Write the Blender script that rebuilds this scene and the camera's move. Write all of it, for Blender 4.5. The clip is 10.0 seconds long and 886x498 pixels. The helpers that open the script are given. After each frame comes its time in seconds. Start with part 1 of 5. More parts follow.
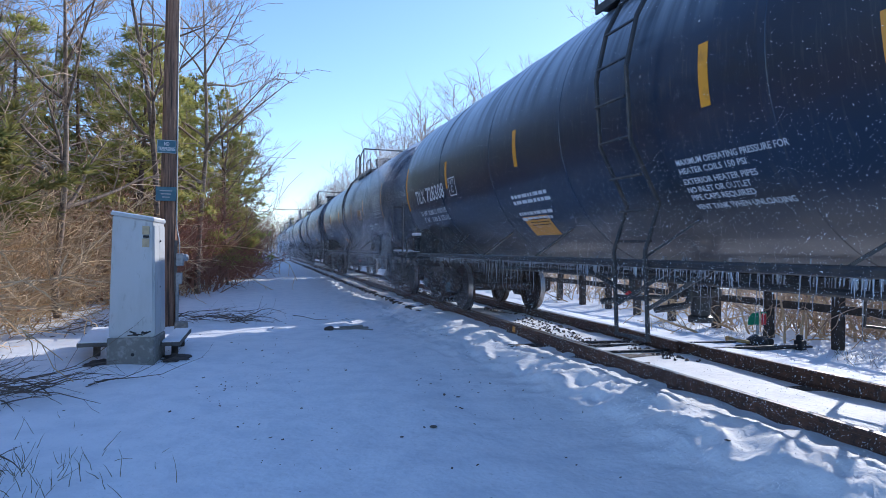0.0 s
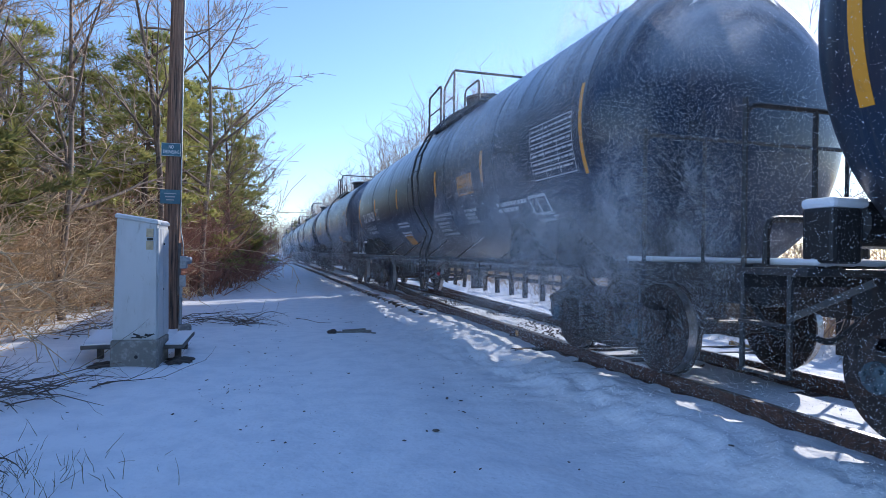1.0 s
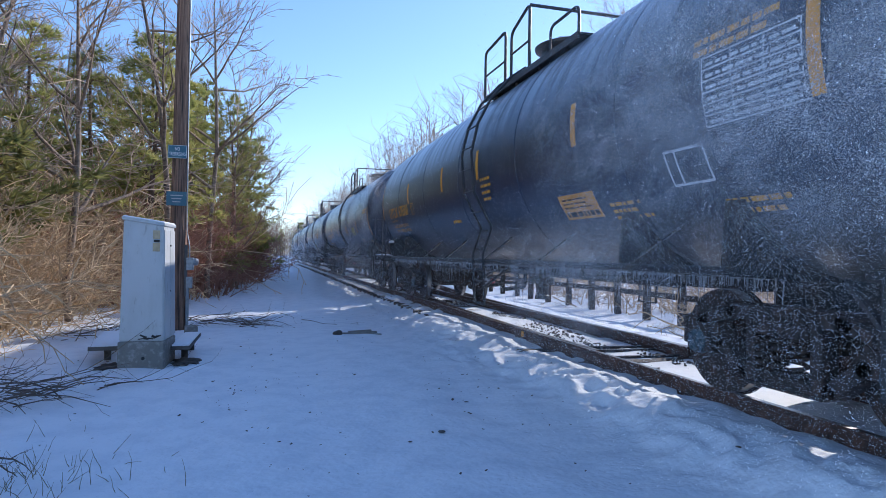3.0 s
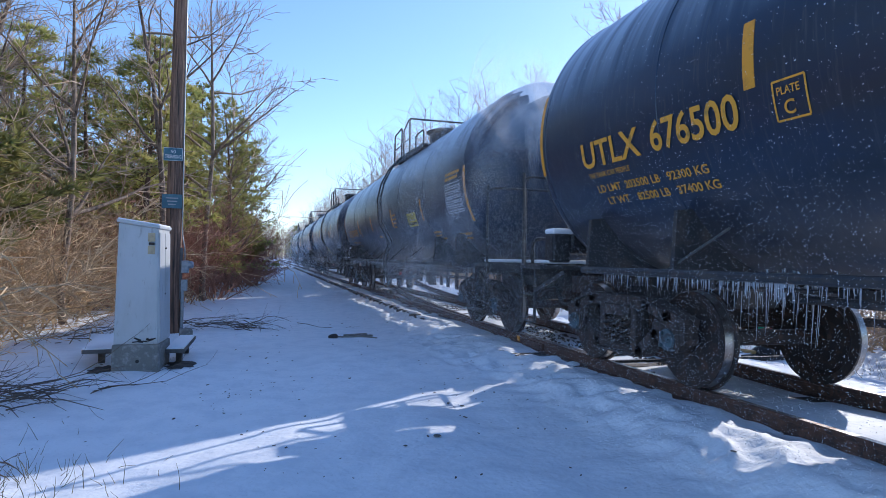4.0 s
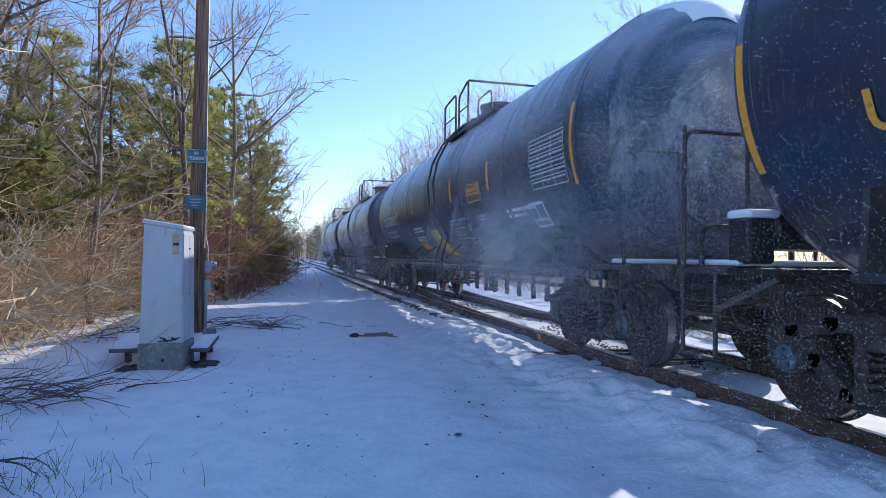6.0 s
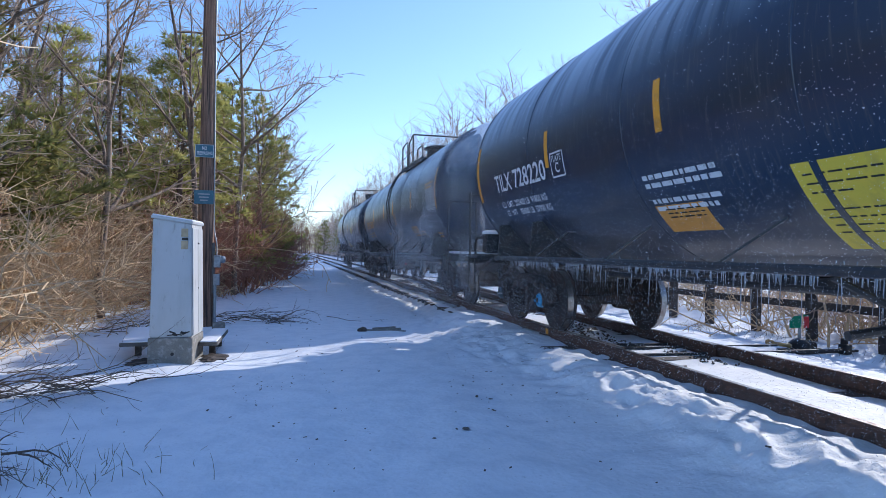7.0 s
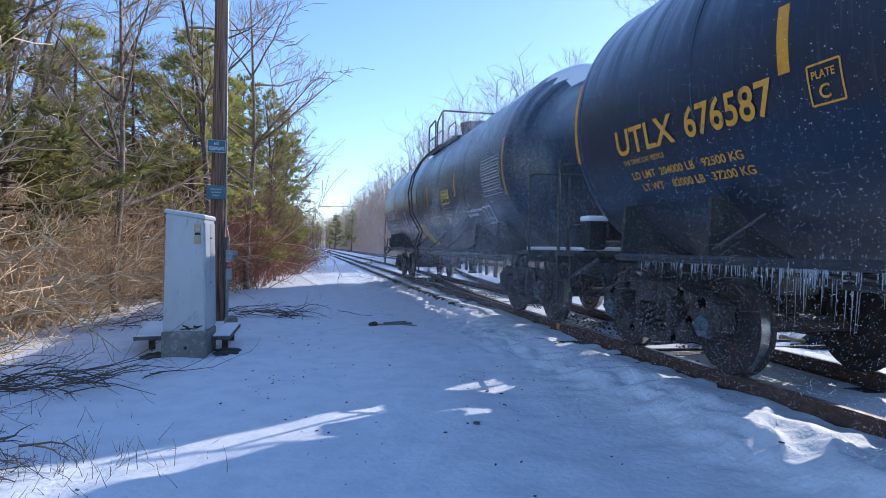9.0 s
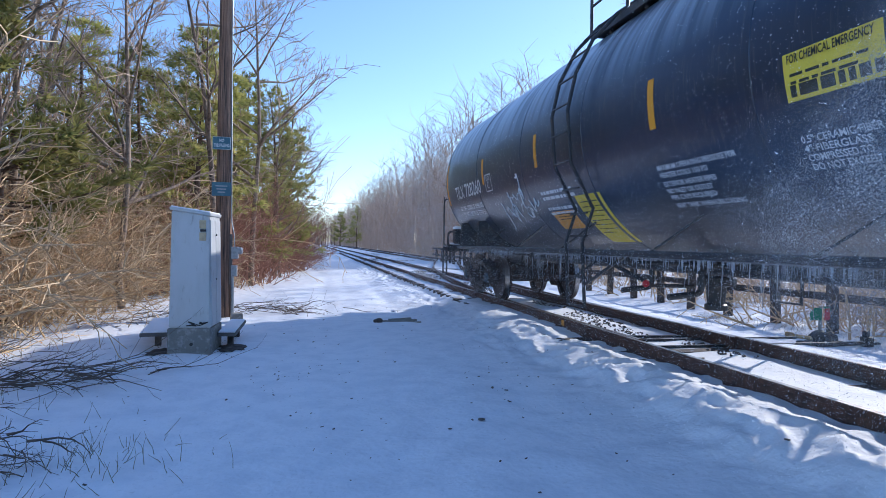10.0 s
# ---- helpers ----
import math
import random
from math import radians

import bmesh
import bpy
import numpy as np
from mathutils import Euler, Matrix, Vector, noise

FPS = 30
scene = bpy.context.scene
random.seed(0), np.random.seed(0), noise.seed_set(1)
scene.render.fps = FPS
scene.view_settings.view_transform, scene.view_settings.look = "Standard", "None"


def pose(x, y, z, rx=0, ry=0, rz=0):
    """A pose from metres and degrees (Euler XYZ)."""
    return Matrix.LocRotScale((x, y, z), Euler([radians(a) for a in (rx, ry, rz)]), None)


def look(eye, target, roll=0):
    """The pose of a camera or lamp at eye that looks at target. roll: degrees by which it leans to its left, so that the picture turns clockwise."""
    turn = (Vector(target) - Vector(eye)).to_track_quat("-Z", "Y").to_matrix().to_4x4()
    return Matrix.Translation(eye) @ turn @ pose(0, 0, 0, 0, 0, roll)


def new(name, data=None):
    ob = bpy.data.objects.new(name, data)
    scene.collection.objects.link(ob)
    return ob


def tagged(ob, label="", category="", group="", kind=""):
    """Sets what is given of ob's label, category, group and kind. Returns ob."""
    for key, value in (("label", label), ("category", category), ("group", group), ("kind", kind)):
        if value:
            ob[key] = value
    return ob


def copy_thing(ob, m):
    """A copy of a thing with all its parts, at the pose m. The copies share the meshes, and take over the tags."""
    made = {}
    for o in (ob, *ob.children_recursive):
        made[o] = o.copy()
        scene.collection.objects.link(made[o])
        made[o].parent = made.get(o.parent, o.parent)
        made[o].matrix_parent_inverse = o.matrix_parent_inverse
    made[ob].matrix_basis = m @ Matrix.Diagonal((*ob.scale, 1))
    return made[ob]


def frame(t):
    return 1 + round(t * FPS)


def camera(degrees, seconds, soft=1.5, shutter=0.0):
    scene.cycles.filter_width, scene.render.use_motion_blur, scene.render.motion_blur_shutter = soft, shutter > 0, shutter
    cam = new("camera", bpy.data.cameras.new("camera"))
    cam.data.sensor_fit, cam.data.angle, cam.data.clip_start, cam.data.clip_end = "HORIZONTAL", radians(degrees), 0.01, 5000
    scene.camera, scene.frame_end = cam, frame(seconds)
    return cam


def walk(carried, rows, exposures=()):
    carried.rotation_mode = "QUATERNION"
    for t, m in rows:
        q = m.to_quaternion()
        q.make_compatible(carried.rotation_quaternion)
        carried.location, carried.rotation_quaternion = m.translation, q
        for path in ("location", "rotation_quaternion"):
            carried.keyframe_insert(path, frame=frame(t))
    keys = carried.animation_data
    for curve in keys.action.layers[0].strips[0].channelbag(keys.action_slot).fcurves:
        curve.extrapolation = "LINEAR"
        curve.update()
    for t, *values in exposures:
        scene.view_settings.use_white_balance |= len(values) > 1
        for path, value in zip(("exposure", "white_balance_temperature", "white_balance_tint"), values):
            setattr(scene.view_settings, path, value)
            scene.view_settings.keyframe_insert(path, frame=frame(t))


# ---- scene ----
# ---- camera ----
cam = camera(71.7, 10.0, soft=0.7)
EYE = Vector((0.0, 0.0, 1.507))
TURNS = (   # seconds, yaw, pitch, lean to the left
    (0, -16.700, 0.160, 0.807),
    (0.5, -16.682, 0.320, 0.997),
    (1, -16.395, 0.482, 0.991),
    (1.5, -15.876, 0.173, 0.977),
    (2, -16.023, 0.387, 0.737),
    (2.5, -15.761, 0.440, 0.803),
    (4, -16.258, 0.923, 1.058),
    (4.5, -15.862, 0.965, 0.904),
    (5, -15.795, 1.556, 0.977),
    (5.5, -14.962, 1.133, 0.955),
    (7, -13.685, 0.266, 0.719),
    (7.5, -13.070, -0.190, 0.946),
    (8, -13.250, 0.171, 1.065),
    (8.5, -12.627, -0.123, 0.851),
    (9, -12.683, -0.246, 0.696),
    (9.5, -12.350, -0.375, 0.817),
    (10, -12.240, -0.560, 0.688),
)


def aim(yaw, pitch, lean):
    a, b = radians(yaw), radians(pitch)
    way = Vector((-math.sin(a) * math.cos(b), math.cos(a) * math.cos(b), math.sin(b)))
    return look(EYE, EYE + way, lean)


walk(cam, [(t, aim(a, b, c)) for t, a, b, c in TURNS], exposures=[(0.0, 0.55, 5400, 15), (10.0, 0.55, 5400, 15)])

# ---- world and sun ----
SUN_WAY = Vector((1.0, 0.62, 0.58)).normalized()      # towards the sun
world = bpy.data.worlds.new("winter_sky")
scene.world = world
world.use_nodes = True
wn = world.node_tree.nodes
sky = wn.new("ShaderNodeTexSky")
sky.sky_type = "NISHITA"
sky.sun_disc = False
sky.sun_elevation = math.asin(SUN_WAY.z)
sky.sun_rotation = math.atan2(SUN_WAY.x, SUN_WAY.y)
sky.air_density, sky.dust_density, sky.ozone_density = 1.0, 0.25, 2.2
wn["Background"].inputs["Strength"].default_value = 0.145
world.node_tree.links.new(sky.outputs["Color"], wn["Background"].inputs["Color"])
sun = new("sun", bpy.data.lights.new("sun", "SUN"))
sun.data.energy, sun.data.angle, sun.data.color = 3.4, radians(0.55), (1.0, 0.87, 0.69)
sun.matrix_world = look(SUN_WAY * 60, (0, 0, 0))
scene.cycles.transparent_max_bounces = 32


# ---- materials ----
def material(name, color, rough=0.6, metal=0.0, spots=(), bump=0.0, bump_scale=40.0, vary=0.0, coat=0.0, sheen=0.0):
    """A surface with a base colour, patches of other colours (colour, scale, amount, stretch) and fine relief."""
    m = bpy.data.materials.new(name)
    m.use_nodes = True
    nt = m.node_tree
    n, l = nt.nodes, nt.links
    b = n["Principled BSDF"]
    b.inputs["Roughness"].default_value, b.inputs["Metallic"].default_value = rough, metal
    b.inputs["Coat Weight"].default_value = coat
    co = n.new("ShaderNodeTexCoord").outputs["Object"]
    rgb = n.new("ShaderNodeRGB")
    rgb.outputs[0].default_value = (*color, 1)
    out = rgb.outputs[0]
    for c2, scale, amount, stretch in spots:
        mp = n.new("ShaderNodeMapping")
        mp.inputs["Scale"].default_value = stretch
        l.new(co, mp.inputs["Vector"])
        tex = n.new("ShaderNodeTexNoise")
        tex.inputs["Scale"].default_value, tex.inputs["Detail"].default_value, tex.inputs["Roughness"].default_value = scale, 6, 0.62
        l.new(mp.outputs[0], tex.inputs["Vector"])
        ramp = n.new("ShaderNodeMapRange")
        ramp.inputs["From Min"].default_value, ramp.inputs["From Max"].default_value = 0.62 - 0.3 * amount, 0.75 - 0.2 * amount
        l.new(tex.outputs["Fac"], ramp.inputs["Value"])
        mix = n.new("ShaderNodeMix")
        mix.data_type = "RGBA"
        l.new(ramp.outputs[0], mix.inputs["Factor"])
        l.new(out, mix.inputs["A"])
        mix.inputs["B"].default_value = (*c2, 1)
        out = mix.outputs["Result"]
    if vary:
        info = n.new("ShaderNodeObjectInfo")
        hsv = n.new("ShaderNodeHueSaturation")
        mr = n.new("ShaderNodeMapRange")
        mr.inputs["To Min"].default_value, mr.inputs["To Max"].default_value = 1 - vary, 1 + vary
        l.new(info.outputs["Random"], mr.inputs["Value"])
        l.new(mr.outputs[0], hsv.inputs["Value"])
        l.new(out, hsv.inputs["Color"])
        out = hsv.outputs["Color"]
    l.new(out, b.inputs["Base Color"])
    if bump:
        tex = n.new("ShaderNodeTexNoise")
        tex.inputs["Scale"].default_value, tex.inputs["Detail"].default_value = bump_scale, 5
        l.new(co, tex.inputs["Vector"])
        bp = n.new("ShaderNodeBump")
        bp.inputs["Strength"].default_value, bp.inputs["Distance"].default_value = bump, 0.02
        l.new(tex.outputs["Fac"], bp.inputs["Height"])
        l.new(bp.outputs[0], b.inputs["Normal"])
    return m


ONE = (1, 1, 1)
SNOW = material("snow", (0.81, 0.84, 0.88), 0.75, spots=[((0.72, 0.76, 0.81), 3, 0.6, ONE), ((0.66, 0.69, 0.72), 26, 0.12, ONE)], bump=0.6, bump_scale=17)
SNOW_PACK = material("packed_snow", (0.84, 0.85, 0.88), 0.7, bump=0.3, bump_scale=60)

def weather_tank(m):
    """Frost with dark melt runs below the snow on top, and a dusty grey belly band with the snow's reflection painted
    in.
    """
    n, l = m.node_tree.nodes, m.node_tree.links
    b = n["Principled BSDF"]
    old = b.inputs["Base Color"].links[0].from_socket
    co = n.new("ShaderNodeTexCoord").outputs["Object"]
    xyz = n.new("ShaderNodeSeparateXYZ")
    l.new(co, xyz.inputs[0])

    def noisy(scale, stretch, low, high):
        mp = n.new("ShaderNodeMapping")
        mp.inputs["Scale"].default_value = stretch
        l.new(co, mp.inputs["Vector"])
        tex = n.new("ShaderNodeTexNoise")
        tex.inputs["Scale"].default_value, tex.inputs["Detail"].default_value = scale, 4
        l.new(mp.outputs[0], tex.inputs["Vector"])
        mr = n.new("ShaderNodeMapRange")
        mr.inputs["From Min"].default_value, mr.inputs["From Max"].default_value = low, high
        l.new(tex.outputs["Fac"], mr.inputs["Value"])
        return mr.outputs[0]

    def band(a, c):
        mr = n.new("ShaderNodeMapRange")
        mr.inputs["From Min"].default_value, mr.inputs["From Max"].default_value = a, c
        l.new(xyz.outputs["Z"], mr.inputs["Value"])
        return mr.outputs[0]

    def times(a, c, k=None):
        mt = n.new("ShaderNodeMath")
        mt.operation = "MULTIPLY"
        l.new(a, mt.inputs[0])
        if k is None:
            l.new(c, mt.inputs[1])
        else:
            mt.inputs[1].default_value = k
        return mt.outputs[0]

    frost = times(times(band(2.85, 3.6), noisy(3.2, (0.12, 1.6, 0.1), 0.36, 0.58)), None, 0.85)
    # dusty belly band; the sunlit snow's reflection is put into its colour
    belly_dust_sheen = times(times(band(1.75, 1.2), noisy(1.3, (1, 0.5, 1), 0.3, 0.65)), None, 0.8)
    for fac, color in ((frost, (0.34, 0.4, 0.48)), (belly_dust_sheen, (0.2, 0.165, 0.14))):
        mix = n.new("ShaderNodeMix")
        mix.data_type = "RGBA"
        l.new(fac, mix.inputs["Factor"])
        l.new(old, mix.inputs["A"])
        mix.inputs["B"].default_value = (*color, 1)
        old = mix.outputs["Result"]
    l.new(old, b.inputs["Base Color"])


FLAKE = material("snow_flake", (0.88, 0.9, 0.93), 0.8)
TANK = material("black_tank_paint", (0.012, 0.026, 0.055), 0.33, spots=[((0.02, 0.027, 0.04), 1.6, 0.5, (1, 0.35, 1)), ((0.05, 0.056, 0.066), 7, 0.22, (1, 4, 0.35))], bump=0.05, bump_scale=9, vary=0.15, coat=0.15)
weather_tank(TANK)
UNDER = material("black_frame_paint", (0.032, 0.034, 0.038), 0.5, spots=[((0.07, 0.06, 0.052), 5, 0.5, ONE)], bump=0.2, bump_scale=30)
TRUCK = material("rusty_cast_steel", (0.055, 0.044, 0.04), 0.7, spots=[((0.1, 0.066, 0.05), 6, 0.4, ONE), ((0.02, 0.018, 0.017), 14, 0.5, ONE)], bump=0.35, bump_scale=35)
WHEEL = material("wheel_steel", (0.035, 0.028, 0.026), 0.6, 0.2, spots=[((0.08, 0.045, 0.03), 7, 0.4, ONE)], bump=0.2)
TREAD = material("polished_tread", (0.35, 0.34, 0.33), 0.3, 1.0, spots=[((0.2, 0.17, 0.15), 9, 0.4, ONE)])
CAP = material("bearing_cap", (0.1, 0.145, 0.17), 0.5, 0.3, spots=[((0.05, 0.05, 0.05), 20, 0.5, ONE)])
BLUE = material("blue_marking_paint", (0.08, 0.3, 0.5), 0.6, spots=[((0.05, 0.12, 0.2), 18, 0.3, ONE)])
RUST_RAIL = material("rusty_rail", (0.085, 0.045, 0.032), 0.8, spots=[((0.15, 0.075, 0.045), 8, 0.5, ONE), ((0.04, 0.028, 0.024), 22, 0.5, ONE)], bump=0.3, bump_scale=50)
RAIL_HEAD = material("rail_head", (0.3, 0.28, 0.27), 0.35, 1.0, spots=[((0.12, 0.08, 0.06), 5, 0.5, ONE)])
TIE = material("creosoted_tie", (0.06, 0.05, 0.044), 0.85, spots=[((0.12, 0.1, 0.085), 7, 0.4, ONE)], bump=0.5, bump_scale=30, vary=0.25)
YELLOW = material("reflective_yellow", (0.75, 0.33, 0.02), 0.5, spots=[((0.52, 0.23, 0.03), 6, 0.35, ONE)])
LABEL = material("yellow_label", (0.75, 0.58, 0.05), 0.5, spots=[((0.6, 0.46, 0.06), 5, 0.3, ONE)])
ORANGE = material("orange_label", (0.7, 0.32, 0.05), 0.55, spots=[((0.55, 0.25, 0.05), 5, 0.4, ONE)])
INK = material("dark_print", (0.03, 0.03, 0.02), 0.6)
WHITE = material("white_stencil", (0.68, 0.7, 0.72), 0.6, spots=[((0.3, 0.32, 0.34), 12, 0.25, ONE)])
GOLD = material("yellow_stencil", (0.75, 0.35, 0.03), 0.6, spots=[((0.35, 0.2, 0.04), 12, 0.25, ONE)])
ICE = material("icicle_ice", (0.75, 0.8, 0.86), 0.2)
ICE.node_tree.nodes["Principled BSDF"].inputs["Transmission Weight"].default_value = 0.6
CABINET = material("grey_cabinet_paint", (0.5, 0.52, 0.53), 0.45, spots=[((0.44, 0.46, 0.46), 3, 0.5, (1, 1, 0.4)), ((0.3, 0.3, 0.29), 16, 0.12, (1, 1, 0.3))], bump=0.03)
CONCRETE = material("weathered_concrete", (0.21, 0.205, 0.185), 0.9, spots=[((0.17, 0.17, 0.155), 4, 0.5, ONE), ((0.34, 0.33, 0.31), 16, 0.4, ONE)], bump=0.5, bump_scale=45)
GALV = material("galvanised_steel", (0.32, 0.35, 0.37), 0.5, 0.6, spots=[((0.24, 0.26, 0.28), 20, 0.5, ONE)])
BOARD = material("weathered_board", (0.13, 0.12, 0.11), 0.85, spots=[((0.08, 0.075, 0.07), 5, 0.5, (1, 8, 1))], bump=0.3)
POLE = material("creosoted_pole", (0.19, 0.11, 0.072), 0.85, spots=[((0.33, 0.2, 0.13), 9, 0.5, (3, 3, 0.12)), ((0.03, 0.024, 0.02), 12, 0.5, (3, 3, 0.1))], bump=0.7, bump_scale=20)
SIGN = material("blue_sign", (0.03, 0.11, 0.16), 0.4, spots=[((0.06, 0.16, 0.2), 8, 0.4, ONE)])
SIGN_WHITE = material("sign_white", (0.6, 0.64, 0.66), 0.5)
TAPE = material("tan_tape", (0.52, 0.42, 0.26), 0.7, spots=[((0.4, 0.32, 0.2), 14, 0.5, ONE)])
BLACK = material("black_rubber", (0.02, 0.02, 0.02), 0.6)
BARK = material("grey_bark", (0.2, 0.145, 0.1), 0.9, spots=[((0.32, 0.235, 0.165), 5, 0.5, (3, 3, 0.4)), ((0.07, 0.055, 0.045), 11, 0.4, ONE)], bump=0.4, vary=0.3)
BARK_PINE = material("pine_bark", (0.12, 0.075, 0.05), 0.9, spots=[((0.2, 0.125, 0.085), 6, 0.5, (3, 3, 0.6))], bump=0.5, vary=0.2)
TWIG = material("dry_twigs", (0.56, 0.4, 0.22), 0.85, spots=[((0.7, 0.53, 0.33), 2, 0.5, ONE)], vary=0.3)
TWIG_GREY = material("grey_twigs", (0.38, 0.27, 0.18), 0.85, spots=[((0.5, 0.37, 0.26), 2, 0.5, ONE)], vary=0.25)
TWIG_RED = material("reddish_twigs", (0.3, 0.15, 0.1), 0.85, spots=[((0.42, 0.22, 0.14), 2, 0.5, ONE)], vary=0.25)
FAR_TWIG = material("far_twigs", (0.46, 0.35, 0.27), 0.9, spots=[((0.32, 0.24, 0.18), 0.15, 0.5, ONE), ((0.58, 0.46, 0.37), 0.6, 0.4, ONE)])
NEEDLE = material("pine_needles", (0.34, 0.33, 0.1), 0.5, spots=[((0.46, 0.39, 0.14), 1.5, 0.5, ONE), ((0.18, 0.22, 0.07), 4, 0.35, ONE)], vary=0.3)


def let_light_through(m, share):
    """Thin leaves pass some of the light to their other side."""
    n, l = m.node_tree.nodes, m.node_tree.links
    b, out = n["Principled BSDF"], n["Material Output"]
    tr = n.new("ShaderNodeBsdfTranslucent")
    l.new(b.inputs["Base Color"].links[0].from_socket, tr.inputs["Color"])
    mix = n.new("ShaderNodeMixShader")
    mix.inputs[0].default_value = share
    l.new(b.outputs[0], mix.inputs[1])
    l.new(tr.outputs[0], mix.inputs[2])
    l.new(mix.outputs[0], out.inputs["Surface"])


let_light_through(NEEDLE, 0.55)
DARK_TWIG = material("dark_cut_twigs", (0.1, 0.078, 0.062), 0.85, spots=[((0.17, 0.13, 0.1), 4, 0.5, ONE)])


def mist_material():
    """Powder snow in the air: thin, densest in the middle of a puff, uneven."""
    m = bpy.data.materials.new("powder_mist")
    m.use_nodes = True
    n, l = m.node_tree.nodes, m.node_tree.links
    n.remove(n["Principled BSDF"])
    co = n.new("ShaderNodeTexCoord")
    mul = n.new("ShaderNodeVectorMath")
    mul.operation = "MULTIPLY"
    mul.inputs[1].default_value = (0.0, 1.0, 1.0)
    l.new(co.outputs["Object"], mul.inputs[0])
    length = n.new("ShaderNodeVectorMath")
    length.operation = "LENGTH"
    l.new(mul.outputs[0], length.inputs[0])
    fall = n.new("ShaderNodeMapRange")
    fall.interpolation_type = "SMOOTHSTEP"
    fall.inputs["From Min"].default_value, fall.inputs["From Max"].default_value = 0.95, 0.1
    fall.inputs["To Max"].default_value = MIST
    l.new(length.outputs["Value"], fall.inputs["Value"])
    tex = n.new("ShaderNodeTexNoise")
    tex.inputs["Scale"].default_value, tex.inputs["Detail"].default_value, tex.inputs["Roughness"].default_value = 2.2, 8, 0.7
    l.new(co.outputs["Object"], tex.inputs["Vector"])
    mr = n.new("ShaderNodeMapRange")
    mr.inputs["From Min"].default_value, mr.inputs["From Max"].default_value = 0.34, 0.7
    l.new(tex.outputs["Fac"], mr.inputs["Value"])
    k = n.new("ShaderNodeMath")
    k.operation = "MULTIPLY"
    l.new(fall.outputs[0], k.inputs[0])
    l.new(mr.outputs[0], k.inputs[1])
    grain = n.new("ShaderNodeTexNoise")
    grain.inputs["Scale"].default_value, grain.inputs["Detail"].default_value = 130, 1
    l.new(co.outputs["Object"], grain.inputs["Vector"])
    gr = n.new("ShaderNodeMapRange")
    gr.inputs["From Min"].default_value, gr.inputs["From Max"].default_value, gr.inputs["To Min"].default_value = 0.46, 0.68, 0.18
    l.new(grain.outputs["Fac"], gr.inputs["Value"])
    k2 = n.new("ShaderNodeMath")
    k2.operation = "MULTIPLY"
    l.new(k.outputs[0], k2.inputs[0])
    l.new(gr.outputs[0], k2.inputs[1])
    k = k2
    tr, df, tl = n.new("ShaderNodeBsdfTransparent"), n.new("ShaderNodeBsdfDiffuse"), n.new("ShaderNodeBsdfTranslucent")
    df.inputs["Color"].default_value = tl.inputs["Color"].default_value = (0.9, 0.92, 0.95, 1)
    both, mix = n.new("ShaderNodeMixShader"), n.new("ShaderNodeMixShader")
    l.new(df.outputs[0], both.inputs[1])
    l.new(tl.outputs[0], both.inputs[2])
    l.new(k.outputs[0], mix.inputs[0])
    l.new(tr.outputs[0], mix.inputs[1])
    l.new(both.outputs[0], mix.inputs[2])
    l.new(mix.outputs[0], n["Material Output"].inputs["Surface"])
    return m


MIST = 0.74
POWDER = mist_material()
DEAD_LEAF = material("dead_leaves", (0.42, 0.23, 0.11), 0.8, spots=[((0.52, 0.34, 0.18), 3, 0.5, ONE)], vary=0.3)
let_light_through(DEAD_LEAF, 0.5)
GRASS = material("dry_grass", (0.2, 0.17, 0.09), 0.85, vary=0.3)
GREEN = material("green_target_paint", (0.0, 0.2, 0.1), 0.4)
RED = material("red_target_paint", (0.5, 0.02, 0.03), 0.4)
CAST = material("black_cast_iron", (0.03, 0.03, 0.032), 0.5, 0.4, bump=0.3)
TAN_LEVER = material("tan_lever_paint", (0.4, 0.27, 0.1), 0.6, spots=[((0.2, 0.12, 0.06), 12, 0.4, ONE)])


# ---- mesh helpers ----
def part(name, bm, mat, parent=None, label=""):
    """Links a bmesh as one mesh object, under a parent where one is given."""
    me = bpy.data.meshes.new(name)
    bm.to_mesh(me)
    bm.free()
    me.materials.append(mat)
    ob = new(name, me)
    ob.parent = parent
    if label:
        ob["label"] = label
    return ob


def empty(name, m=None):
    ob = new(name)
    ob.empty_display_size = 0.2
    if m is not None:
        ob.matrix_basis = m
    return ob


def smooth(ob, degrees=40):
    ob.data.shade_smooth()
    ob.data.set_sharp_from_angle(angle=radians(degrees))
    return ob


def box(bm, c, s, m=None, bevel=0.0):
    """A box of centre c and size s."""
    made = bmesh.ops.create_cube(bm, size=1.0)["verts"]
    bmesh.ops.transform(bm, matrix=Matrix.Translation(c) @ (m or Matrix()) @ Matrix.Diagonal((*s, 1)), verts=made)
    if bevel:
        edges = list({e for v in made for e in v.link_edges})
        bmesh.ops.bevel(bm, geom=edges, offset=bevel, segments=2, affect="EDGES", profile=0.5)
    return made


def beam(bm, a, b, w, h):
    """A square bar from a to b."""
    a, b = Vector(a), Vector(b)
    q = (b - a).to_track_quat("Y", "Z").to_matrix().to_4x4()
    box(bm, (a + b) / 2, (w, (b - a).length, h), q)


